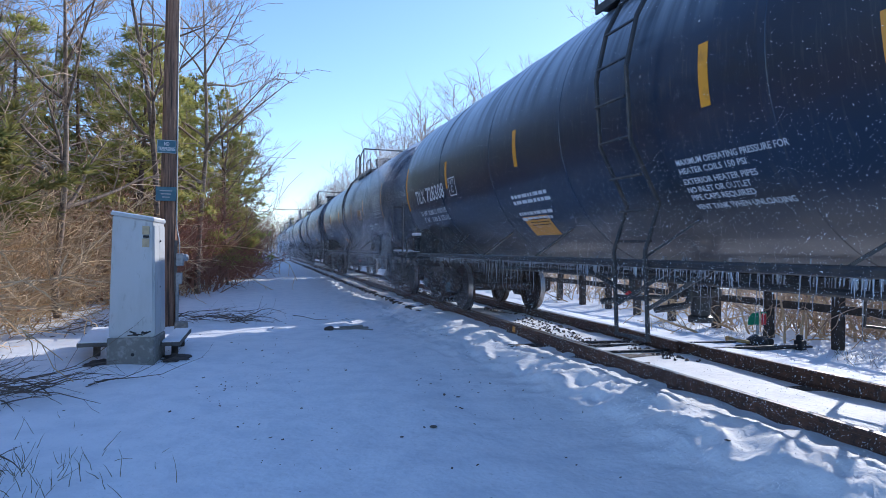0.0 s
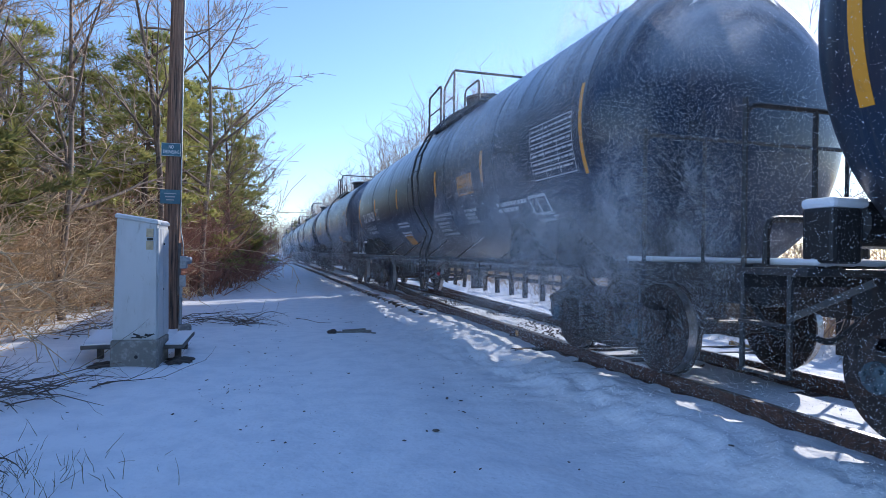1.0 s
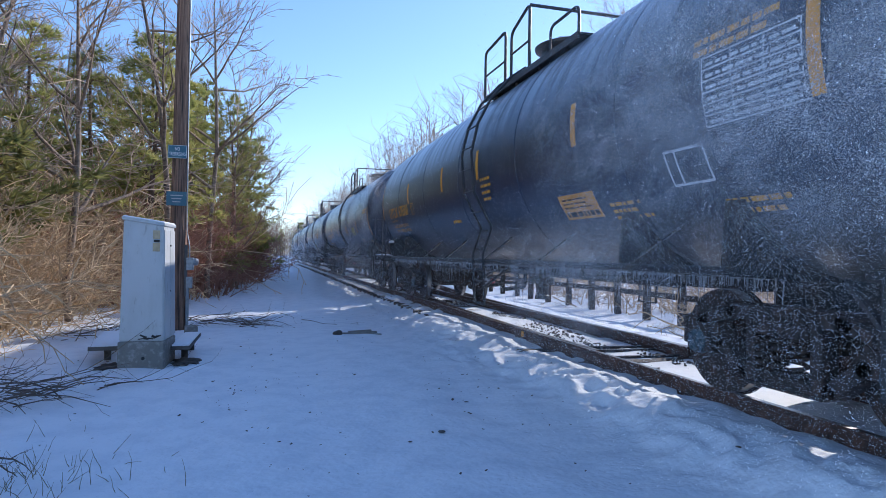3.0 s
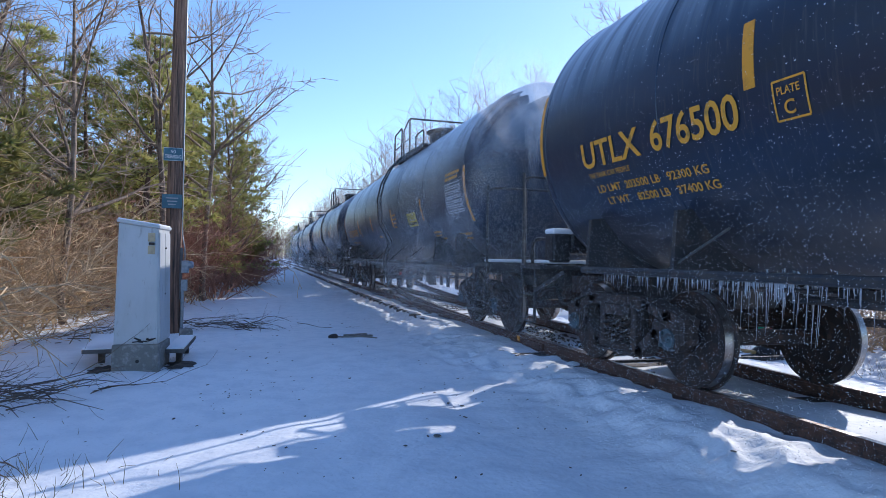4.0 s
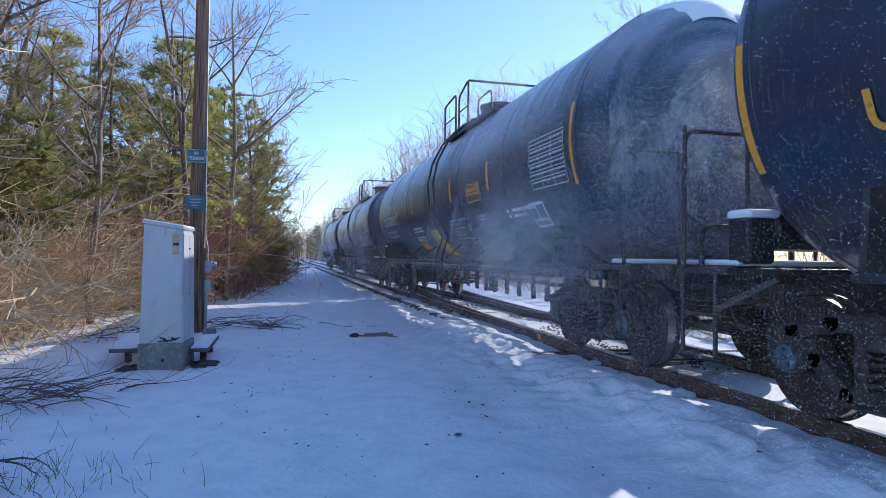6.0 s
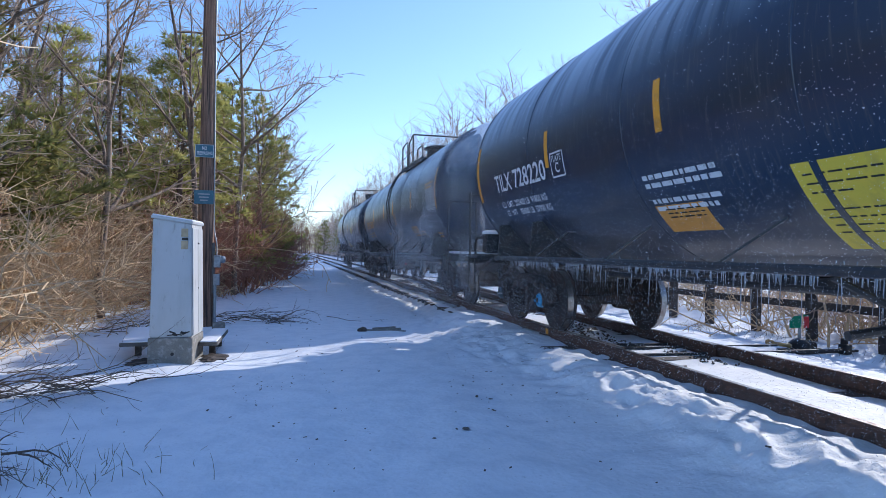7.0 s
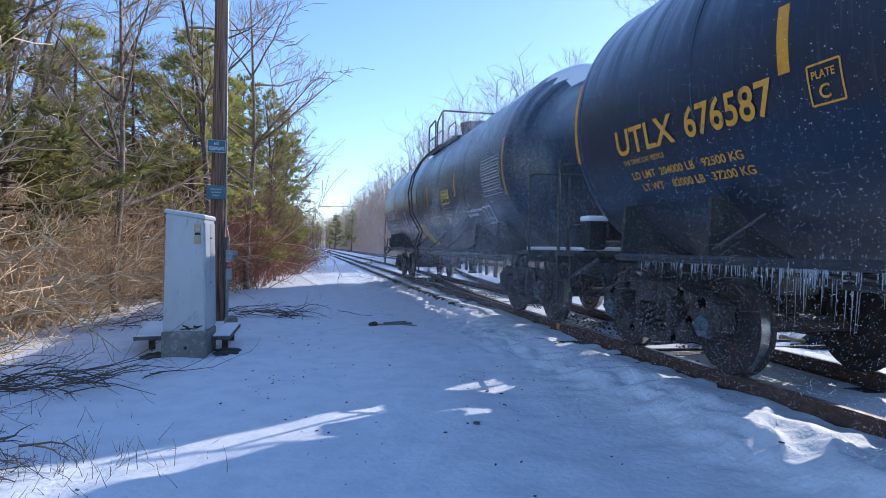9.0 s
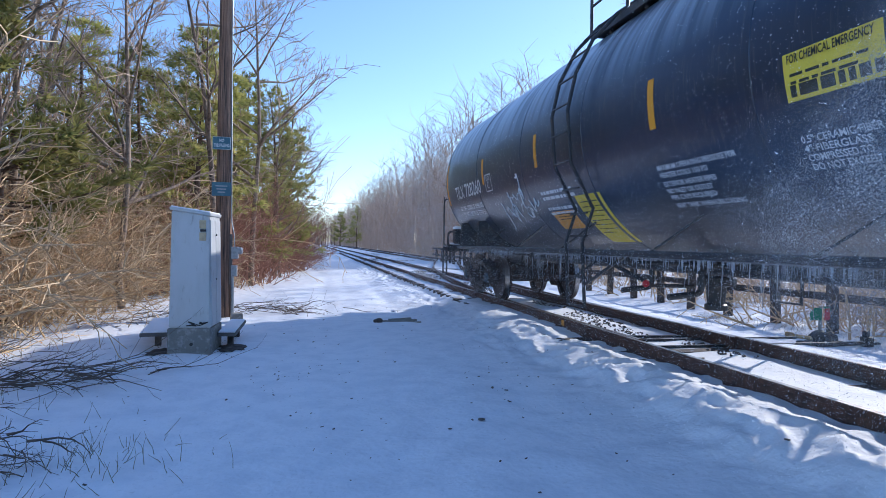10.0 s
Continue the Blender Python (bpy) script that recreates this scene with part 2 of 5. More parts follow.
def tube(bm, pts, r, n=8, r_end=None, cap=True):
    """A round bar along points."""
    pts = [Vector(p) for p in pts]
    rings = []
    side = None
    for i, p in enumerate(pts):
        d = (pts[min(i + 1, len(pts) - 1)] - pts[max(i - 1, 0)]).normalized()
        if side is None:
            side = d.cross(Vector((0.31, 0.17, 0.93))).normalized()
        side = (side - d * side.dot(d)).normalized()
        up = d.cross(side)
        rr = r if r_end is None else r + (r_end - r) * i / (len(pts) - 1)
        rings.append([bm.verts.new(p + (side * math.cos(2 * math.pi * k / n) + up * math.sin(2 * math.pi * k / n)) * rr) for k in range(n)])
    for a, b in zip(rings, rings[1:]):
        for k in range(n):
            bm.faces.new((a[k], a[(k + 1) % n], b[(k + 1) % n], b[k]))
    if cap:
        bm.faces.new(rings[0][::-1])
        bm.faces.new(rings[-1])


def bent(pts, r=0.08, n=4):
    """Rounds the inner corners of a line of points."""
    pts = [Vector(p) for p in pts]
    out = [pts[0]]
    for a, b, c in zip(pts, pts[1:], pts[2:]):
        u, w = (a - b).normalized() * r, (c - b).normalized() * r
        for k in range(n + 1):
            s = k / n
            out.append((b + u) * (1 - s) ** 2 + b * 2 * s * (1 - s) + (b + w) * s * s)
    return out + [pts[-1]]


def lathe(bm, profile, n, axis="Z", m=None, cap=True):
    """Turns (radius, height) pairs round an axis."""
    turn = {"Z": Matrix(), "X": pose(0, 0, 0, 0, 90, 0), "Y": pose(0, 0, 0, -90, 0, 0)}[axis]
    full = (m or Matrix()) @ turn
    rings = [[bm.verts.new(full @ Vector((r * math.cos(2 * math.pi * k / n), r * math.sin(2 * math.pi * k / n), h))) for k in range(n)] for r, h in profile]
    for a, b in zip(rings, rings[1:]):
        for k in range(n):
            bm.faces.new((a[k], a[(k + 1) % n], b[(k + 1) % n], b[k]))
    if cap:
        bm.faces.new(rings[0][::-1])
        bm.faces.new(rings[-1])


def outline(bm, pts, depth, m=None):
    """A plate with a given outline in x, y and a thickness in z."""
    m = m or Matrix()
    lo = [bm.verts.new(m @ Vector((x, y, 0))) for x, y in pts]
    hi = [bm.verts.new(m @ Vector((x, y, depth))) for x, y in pts]
    bm.faces.new(lo[::-1])
    bm.faces.new(hi)
    for i in range(len(pts)):
        j = (i + 1) % len(pts)
        bm.faces.new((lo[i], lo[j], hi[j], hi[i]))


def raw(name, verts, faces, mat, parent=None):
    me = bpy.data.meshes.new(name)
    me.from_pydata(verts, [], faces)
    me.materials.append(mat)
    ob = new(name, me)
    ob.parent = parent
    return ob


class Sticks:
    """Many tapered twigs in one mesh."""

    def __init__(self):
        self.v, self.f = [], []

    def limb(self, pts, r0, r1, n=3):
        base = len(self.v)
        for i, p in enumerate(pts):
            d = (pts[min(i + 1, len(pts) - 1)] - pts[max(i - 1, 0)]).normalized()
            s = d.cross(Vector((0.3, 0.5, 0.81)) if abs(d.z) < 0.9 else Vector((1, 0.2, 0))).normalized()
            u = d.cross(s)
            r = r0 + (r1 - r0) * i / (len(pts) - 1)
            for k in range(n):
                a = 2 * math.pi * k / n
                self.v.append(p + (s * math.cos(a) + u * math.sin(a)) * r)
        for i in range(len(pts) - 1):
            for k in range(n):
                a, b = base + i * n + k, base + i * n + (k + 1) % n
                self.f.append((a, b, b + n, a + n))

    def make(self, name, mat, parent=None, flat=False):
        ob = raw(name, self.v, self.f, mat, parent)
        if not flat:
            ob.data.shade_smooth()
        return ob


def meander(rnd, start, way, length, steps, wobble, lift=0.0):
    p, d, pts = Vector(start), Vector(way).normalized(), [Vector(start)]
    for _ in range(steps):
        d = (d + Vector((rnd.gauss(0, wobble), rnd.gauss(0, wobble), rnd.gauss(0, wobble) + lift))).normalized()
        p = p + d * (length / steps)
        pts.append(p.copy())
    return pts


def fork(rnd, st, pts, r, depth, spread, ratio, kids, wobble, lift, least, sides=3):
    """Adds side limbs to a limb, and theirs in turn."""
    if depth == 0:
        return
    total = sum((b - a).length for a, b in zip(pts, pts[1:]))
    for _ in range(kids[0]):
        s = rnd.uniform(0.25, 1.0)
        i = min(int(s * (len(pts) - 1)), len(pts) - 2)
        f = s * (len(pts) - 1) - i
        p = pts[i].lerp(pts[i + 1], f)
        d = (pts[i + 1] - pts[i]).normalized()
        side = Vector((rnd.gauss(0, 1), rnd.gauss(0, 1), rnd.gauss(0, 1)))
        side = (side - d * side.dot(d)).normalized()
        way = d * math.cos(spread) + side * math.sin(spread)
        length = total * ratio * rnd.uniform(0.6, 1.15) * (1.1 - 0.45 * s)
        rr = max(r * (1 - 0.6 * s) * 0.6, least)
        line = meander(rnd, p, way, length, 2 if depth == 1 else 3, wobble, lift)
        st.limb(line, rr, max(rr * 0.4, least * 0.7), sides)
        fork(rnd, st, line, rr, depth - 1, spread, ratio, kids[1:], wobble, lift, least, sides)


# ---- the ground ----
RAIL_TOP = 0.33
TRACK_X = 4.74           # middle of the track
GAUGE = 0.7525           # from the middle to a rail
TURN_Y, TURN_R = 6.6, 132.0


def shift(y):
    """How far the diverging track lies to the right of the main one."""
    if y < TURN_Y:
        return 0.0
    d = y - TURN_Y
    return d * d / (2 * TURN_R) if d < 30 else min(30 * 30 / (2 * TURN_R) + (d - 30) * 30 / TURN_R, 4.6)


def ease(a, b, v):
    s = min(max((v - a) / (b - a), 0.0), 1.0)
    return s * s * (3 - 2 * s)


def ground_z(x, y):
    wide = 0.05 * noise.noise((x * 0.35, y * 0.25, 3.0)) + 0.02 * noise.noise((x * 1.3, y * 0.7, 7.0))
    fine = 0.006 * noise.noise((x * 6, y * 5, 1.0)) + 0.024 * noise.noise((x * 2.3, y * 1.9, 4.0)) + 0.008 * noise.noise((x * 2.0, y * 4.5, 6.0))
    right = TRACK_X + GAUGE + shift(y) + 0.55
    near = 0.5 * ease(11, 17, y)
    bed = 0.175 * ease(2.75 + near, 3.6 + 0.2 * near, x) * (1 - ease(right + 0.3, right + 1.5, x))
    z = (wide + fine) * (1 - 0.4 * ease(3.0, 3.6, x) * (1 - ease(right, right + 0.5, x)))
    # drifts thrown up beside the near rail
    wide_bank = ease(5.5, 9.0, y)
    bank = math.exp(-((x - 3.32 + 0.38 * wide_bank) / (0.45 + 0.17 * wide_bank)) ** 2)
    skew = x * 0.8 + y
    lumps = 0.3 - abs(noise.noise((x * 3.1 - y * 0.8, skew * 2.6, 5.0)))
    z += bank * (0.06 - 0.045 * wide_bank + 0.05 * noise.noise((x * 1.8, y * 1.7, 11.0)) + 0.12 * lumps + 0.06 * (0.3 - abs(noise.noise((x * 6.5, skew * 5.2, 8.0)))) + 0.02 * noise.noise((x * 13, y * 12, 2.0)))
    # clods pushed up against the rail, in scallops
    z += math.exp(-((x - 3.86) / 0.1) ** 2) * max(0.11 * noise.noise((2.0, y * 1.9, 14.0)) + 0.05 * noise.noise((5.0, y * 5.5, 3.0)), -0.02)
    # worn wheel ruts along the path
    for rut in (0.45, 2.05):
        z -= 0.035 * math.exp(-((x - rut - 0.12 * math.sin(y * 0.31)) / 0.22) ** 2) * (0.6 + 0.5 * noise.noise((x, y * 0.5, 2.0)))
    # the bank falls into the wood
    z -= 0.25 * ease(-3.2, -7.5, x)
    far = max(abs(y) - 60, abs(x) - 40, 0)
    return z + bed if far < 200 else 0.0


def spaced(knots):
    """Grid lines: (from, step) pairs up to the last value."""
    out = []
    for (a, s), (b, _) in zip(knots, knots[1:]):
        n = max(1, round((b - a) / s))
        out += [a + (b - a) * i / n for i in range(n)]
    return out + [knots[-1][0]]


def make_ground():
    xs = spaced([(-2500, 500), (-500, 115), (-40, 4), (-12, 0.6), (-6, 0.16), (-2.5, 0.085), (2.5, 0.045), (4.1, 0.09), (6.5, 0.2), (12, 0.9), (40, 115), (500, 500), (2500, 1)])
    ys = spaced([(-600, 140), (-40, 5), (-5, 0.5), (2.5, 0.06), (14, 0.12), (30, 0.5), (80, 6), (260, 60), (800, 400), (4000, 1)])
    verts = [(x, y, ground_z(x, y)) for y in ys for x in xs]
    n = len(xs)
    faces = [(j * n + i, j * n + i + 1, (j + 1) * n + i + 1, (j + 1) * n + i) for j in range(len(ys) - 1) for i in range(n - 1)]
    ob = raw("ground", verts, faces, SNOW)
    ob.data.shade_smooth()
    tagged(ob, "snow-covered ground with worn wheel ruts and drifts", "snow", kind="structure")


make_ground()


# ---- the tracks ----
def rail_mesh(line, name, parent, label):
    """A rail of tee section along (x, y) points, its head and its web and foot as two parts."""
    foot = [(-0.07, -0.172), (0.07, -0.172), (0.07, -0.158), (0.012, -0.14), (0.01, -0.05), (-0.01, -0.05), (-0.012, -0.14), (-0.07, -0.158)]
    head = [(-0.012, -0.05), (0.012, -0.05), (0.036, -0.04), (0.036, -0.008), (0.028, 0), (-0.028, 0), (-0.036, -0.008), (-0.036, -0.04)]
    base = None
    for nm, prof, mat in (("rail", foot, RUST_RAIL), ("rail_head", head, RUST_RAIL)):
        bm = bmesh.new()
        rings = [[bm.verts.new((x + px, y, RAIL_TOP + pz)) for px, pz in prof] for x, y in line]
        for a, b in zip(rings, rings[1:]):
            for k in range(len(prof)):
                f = bm.faces.new((a[k], a[(k + 1) % len(prof)], b[(k + 1) % len(prof)], b[k]))
                if nm == "rail_head" and k == 4:
                    f.material_index = 1
        bm.faces.new(rings[0])
        bm.faces.new(rings[-1][::-1])
        bmesh.ops.recalc_face_normals(bm, faces=bm.faces[:])
        ob = part(name if nm == "rail" else "rail_head", bm, mat, base or parent, label if nm == "rail" else "")
        if nm == "rail_head":
            ob.data.materials.append(RAIL_HEAD)
        base = base or ob
    return base


def make_tracks():
    track = tagged(empty("main_track"), "rusty railway track half buried in snow", "railway track", kind="structure")
    far = [(-60.0), *[i * 2.0 for i in range(-5, 60)], 160, 260, 420]
    for side, lab in ((-1, "rusty near running rail"), (1, "rusty far running rail")):
        rail_mesh([(TRACK_X + side * GAUGE, y) for y in far], "rail", track, lab)
    branch = tagged(empty("branch_track"), "rusty diverging siding track under snow", "railway track", kind="structure")
    ys = [TURN_Y + 0.4 + i * 1.5 for i in range(0, 70)] + [160, 260]
    for side in (-1, 1):
        rail_mesh([(TRACK_X + side * GAUGE + shift(y) - (0.07 if side > 0 and y < TURN_Y + 1 else -0.075 * (1 - ease(TURN_Y, TURN_Y + 5, y)) if side < 0 else 0), y) for y in ys], "rail", branch, "rusty closure rail")
    # ties
    bm = bmesh.new()
    box(bm, (0, 0, 0), (2.6, 0.23, 0.18), bevel=0.012)
    me = bpy.data.meshes.new("tie")
    bm.to_mesh(me)
    bm.free()
    me.materials.append(TIE)
    rnd = random.Random(4)
    y = -3.0
    while y < 75:
        tie = new("tie", me)
        tie.parent = track
        s = shift(y)
        w = 1.0 + min(s, 1.6) / 2.6
        tie.matrix_basis = pose(TRACK_X + min(s, 1.6) / 2 + rnd.uniform(-0.04, 0.04) - 0.02, y, RAIL_TOP - 0.172 - 0.085 + rnd.uniform(-0.012, 0.008), 0, 0, rnd.uniform(-1, 1)) @ Matrix.Diagonal((w, 1, 1, 1))
        y += 0.53 + rnd.uniform(-0.03, 0.03)
    # joint bars, tie plates, spikes heads near the camera
    bm = bmesh.new()
    box(bm, (0, 0, 0), (0.03, 0.75, 0.1), bevel=0.006)
    for k in range(5):
        lathe(bm, [(0.022, -0.02), (0.022, 0.035)], 6, "X", pose(-0.0, -0.28 + 0.14 * k, 0))
    bar = bpy.data.meshes.new("joint_bar")
    bm.to_mesh(bar)
    bm.free()
    bar.materials.append(RUST_RAIL)
    for x, y in ((-1, 8.6), (1, 9.6), (-1, 14.8), (1, 20.0)):
        for o in (-0.035, 0.035):
            ob = new("joint_bar", bar)
            ob.parent = track
            ob.matrix_basis = pose(TRACK_X + x * GAUGE + o, y, RAIL_TOP - 0.095)
    bm = bmesh.new()
    box(bm, (0, 0, 0), (0.012, 0.09, 0.085), bevel=0.003)
    mark = part("yellow_mark", bm, YELLOW, track, "yellow paint mark on the near rail")
    mark.location = (TRACK_X - GAUGE - 0.042, 9.12, RAIL_TOP - 0.07)
    # switch rods between the rails
    bm = bmesh.new()
    for y, x1 in ((7.2, 7.6), (8.1, 5.4), (7.75, 7.0)):
        beam(bm, (TRACK_X - 0.7, y, RAIL_TOP - 0.14), (x1, y - 0.05, RAIL_TOP - 0.15), 0.05, 0.03)
    part("switch_rod", bm, CAST, track, "black switch rods")


make_tracks()


# ---- tank cars ----
TANK_Z, TANK_R, HEAD = 2.61, 1.62, 0.7


def on_tank(y, up, lift=0.004):
    """A point of the near side of the tank: along the car, and up the curve in metres from its widest line."""
    a = up / TANK_R
    r = TANK_R + lift
    return Vector((-r * math.cos(a), y, TANK_Z + r * math.sin(a)))


def arc(deg):
    return radians(deg) * TANK_R


def patch(name, y0, y1, t0, t1, mat, parent, lift=0.004, label="", skew=0.0):
    """A sheet stuck on the tank, from y0 to y1 along it and from t0 to t1 degrees round it."""
    bm = bmesh.new()
    n = max(2, int(abs(t1 - t0) / 3))
    rows = []
    for i in range(n + 1):
        t = t0 + (t1 - t0) * i / n
        k = skew * i / n
        rows.append([bm.verts.new(on_tank(y + k, arc(t), l)) for y, l in ((y0, lift), (y1, lift), (y1, 0.0), (y0, 0.0))])
    for a, b in zip(rows, rows[1:]):
        for k in range(4):
            bm.faces.new((a[k], a[(k + 1) % 4], b[(k + 1) % 4], b[k]))
    bm.faces.new(rows[0])
    bm.faces.new(rows[-1][::-1])
    bmesh.ops.recalc_face_normals(bm, faces=bm.faces[:])
    return part(name, bm, mat, parent, label)


FONT_MESHES = {}


def text_points(words, height):
    """Flat letters as vertices and faces, their capitals of that height."""
    if words not in FONT_MESHES:
        cu = bpy.data.curves.new("letters", "FONT")
        cu.body, cu.size, cu.resolution_u, cu.offset = words, 1.0, 3, 0.016
        ob = bpy.data.objects.new("letters", cu)
        scene.collection.objects.link(ob)
        me = bpy.data.meshes.new_from_object(ob.evaluated_get(bpy.context.evaluated_depsgraph_get()))
        bpy.data.objects.remove(ob)
        FONT_MESHES[words] = ([v.co.copy() for v in me.vertices], [tuple(p.vertices) for p in me.polygons])
    vs, fs = FONT_MESHES[words]
    return [v * (height / 0.7) for v in vs], fs


def tank_text(name, words, y, t, height, mat, parent, width=None, bold=0.0):
    """Letters painted on the near side: they start at y and run towards the front of the car, standing on t degrees."""
    vs, fs = text_points(words, height)
    full = max(v.x for v in vs)
    sx = width / full if width else 1.0
    verts = [on_tank(y - v.x * sx, arc(t) + v.y, 0.011) for v in vs]
    ob = raw(name, verts, fs, mat, parent)
    return ob


def text_bars(name, y, t, rows, mat, parent, height=0.06, step=4.2, seed=1):
    """Lines of small unreadable print, as rows of short bars."""
    rnd = random.Random(seed)
    bm = bmesh.new()
    for i, length in enumerate(rows):
        if not length:
            continue
        u = 0.0
        while u < length:
            w = min(rnd.choice((0.05, 0.08, 0.11, 0.15)), length - u + 0.02)
            a = arc(t - i * step)
            q = [on_tank(y - u, a, 0.005), on_tank(y - u - w, a, 0.005), on_tank(y - u - w, a + height * 0.8, 0.005), on_tank(y - u, a + height * 0.8, 0.005)]
            bm.faces.new([bm.verts.new(p) for p in q])
            u += w + 0.024
    return part(name, bm, mat, parent)


def frame_lines(name, y0, y1, t0, t1, w, mat, parent, across=(), down=()):
    """A painted box of lines, with further lines across it (degrees) and down it (y)."""
    bm = bmesh.new()
    g = w / TANK_R * 57.3

    def strip(ya, yb, ta, tb):
        n = max(1, int(abs(tb - ta) / 3))
        for i in range(n):
            a, b = ta + (tb - ta) * i / n, ta + (tb - ta) * (i + 1) / n
            bm.faces.new([bm.verts.new(on_tank(y, arc(t), 0.006)) for y, t in ((ya, a), (yb, a), (yb, b), (ya, b))])

    for t in (t0, t1, *across):
        strip(y0, y1, t - g / 2, t + g / 2)
    for y in (y0, y1, *down):
        strip(y - w / 2, y + w / 2, t0, t1)
    return part(name, bm, mat, parent)


def tank_profile(L):
    pts = []
    for i in range(11):
        a = math.pi / 2 * i / 10
        pts.append((max(TANK_R * math.sin(a), 0.02), -(L + HEAD * math.cos(a))))
    for y in (-7.0, -5.0, -2.5, 0, 2.5, 5.0, 7.0):
        pts.append((TANK_R, y))
    return pts + [(r, -h) for r, h in pts[10::-1]]


def icicles(name, car, rnd, n, y0, y1):
    """Rows of icicles under the tank's flank and its side bar."""
    st = Sticks()
    for _ in range(n):
        y = rnd.uniform(y0, y1)
        if noise.noise((y * 0.9, n * 0.01, 0)) < -0.25:
            continue
        if rnd.random() < 0.45:
            x, z = -1.5, 1.07
            ln = rnd.uniform(0.03, 0.14)
        else:
            a = radians(rnd.uniform(-82, -64))
            x, z = -TANK_R * math.cos(a), TANK_Z + TANK_R * math.sin(a)
            ln = min(rnd.expovariate(6.0) + 0.04, 0.55)
        lean = rnd.uniform(0.0, 0.1)
        st.limb([Vector((x, y, z + 0.01)), Vector((x, y + lean * ln * 0.5, z - ln * 0.5)), Vector((x, y + lean * ln, z - ln))], rnd.uniform(0.004, 0.0095), 0.0015, 5)
    return st.make(name, ICE, car)


def make_wheelset(parent):
    """One axle: two wheels with flange, plate and hub, their treads, and the bearing caps."""
    bm = bmesh.new()
    lathe(bm, [(0.075, -1.06), (0.075, 1.06)], 16, "X")
    axle = part("wheelset", bm, WHEEL, parent)
    for s in (-1, 1):
        bm = bmesh.new()
        prof = [(0.13, -0.1), (0.14, -0.09), (0.33, -0.05), (0.4, -0.07), (0.455, -0.07), (0.457, 0.03), (0.485, 0.04), (0.485, 0.065), (0.4, 0.07), (0.34, 0.01), (0.15, 0.03), (0.13, 0.06)]
        lathe(bm, [(r, -h * s) for r, h in prof][::-s], 40, "X", pose(s * GAUGE, 0, 0))
        smooth(part("wheel", bm, WHEEL, axle, "dark rusty steel wheel"), 30)
        bm = bmesh.new()
        lathe(bm, [(0.458, -0.068), (0.459, 0.028)], 40, "X", pose(s * GAUGE, 0, 0) @ pose(0, 0, 0, 0, 0, 180 if s > 0 else 0), cap=False)
        smooth(part("tread", bm, TREAD, axle, "polished wheel tread"), 30)
        bm = bmesh.new()
        lathe(bm, [(0.11, 1.0 * s), (0.115, 1.04 * s), (0.1, 1.1 * s), (0.05, 1.12 * s)], 20, "X")
        for k in range(3):
            a = 2 * math.pi * k / 3
            lathe(bm, [(0.02, 1.1 * s), (0.018, 1.14 * s)], 6, "X", pose(0, 0.065 * math.cos(a), 0.065 * math.sin(a)))
        bmesh.ops.recalc_face_normals(bm, faces=bm.faces[:])
        smooth(part("bearing_cap", bm, CAP, axle, "grey bearing end cap"), 40)
    return axle


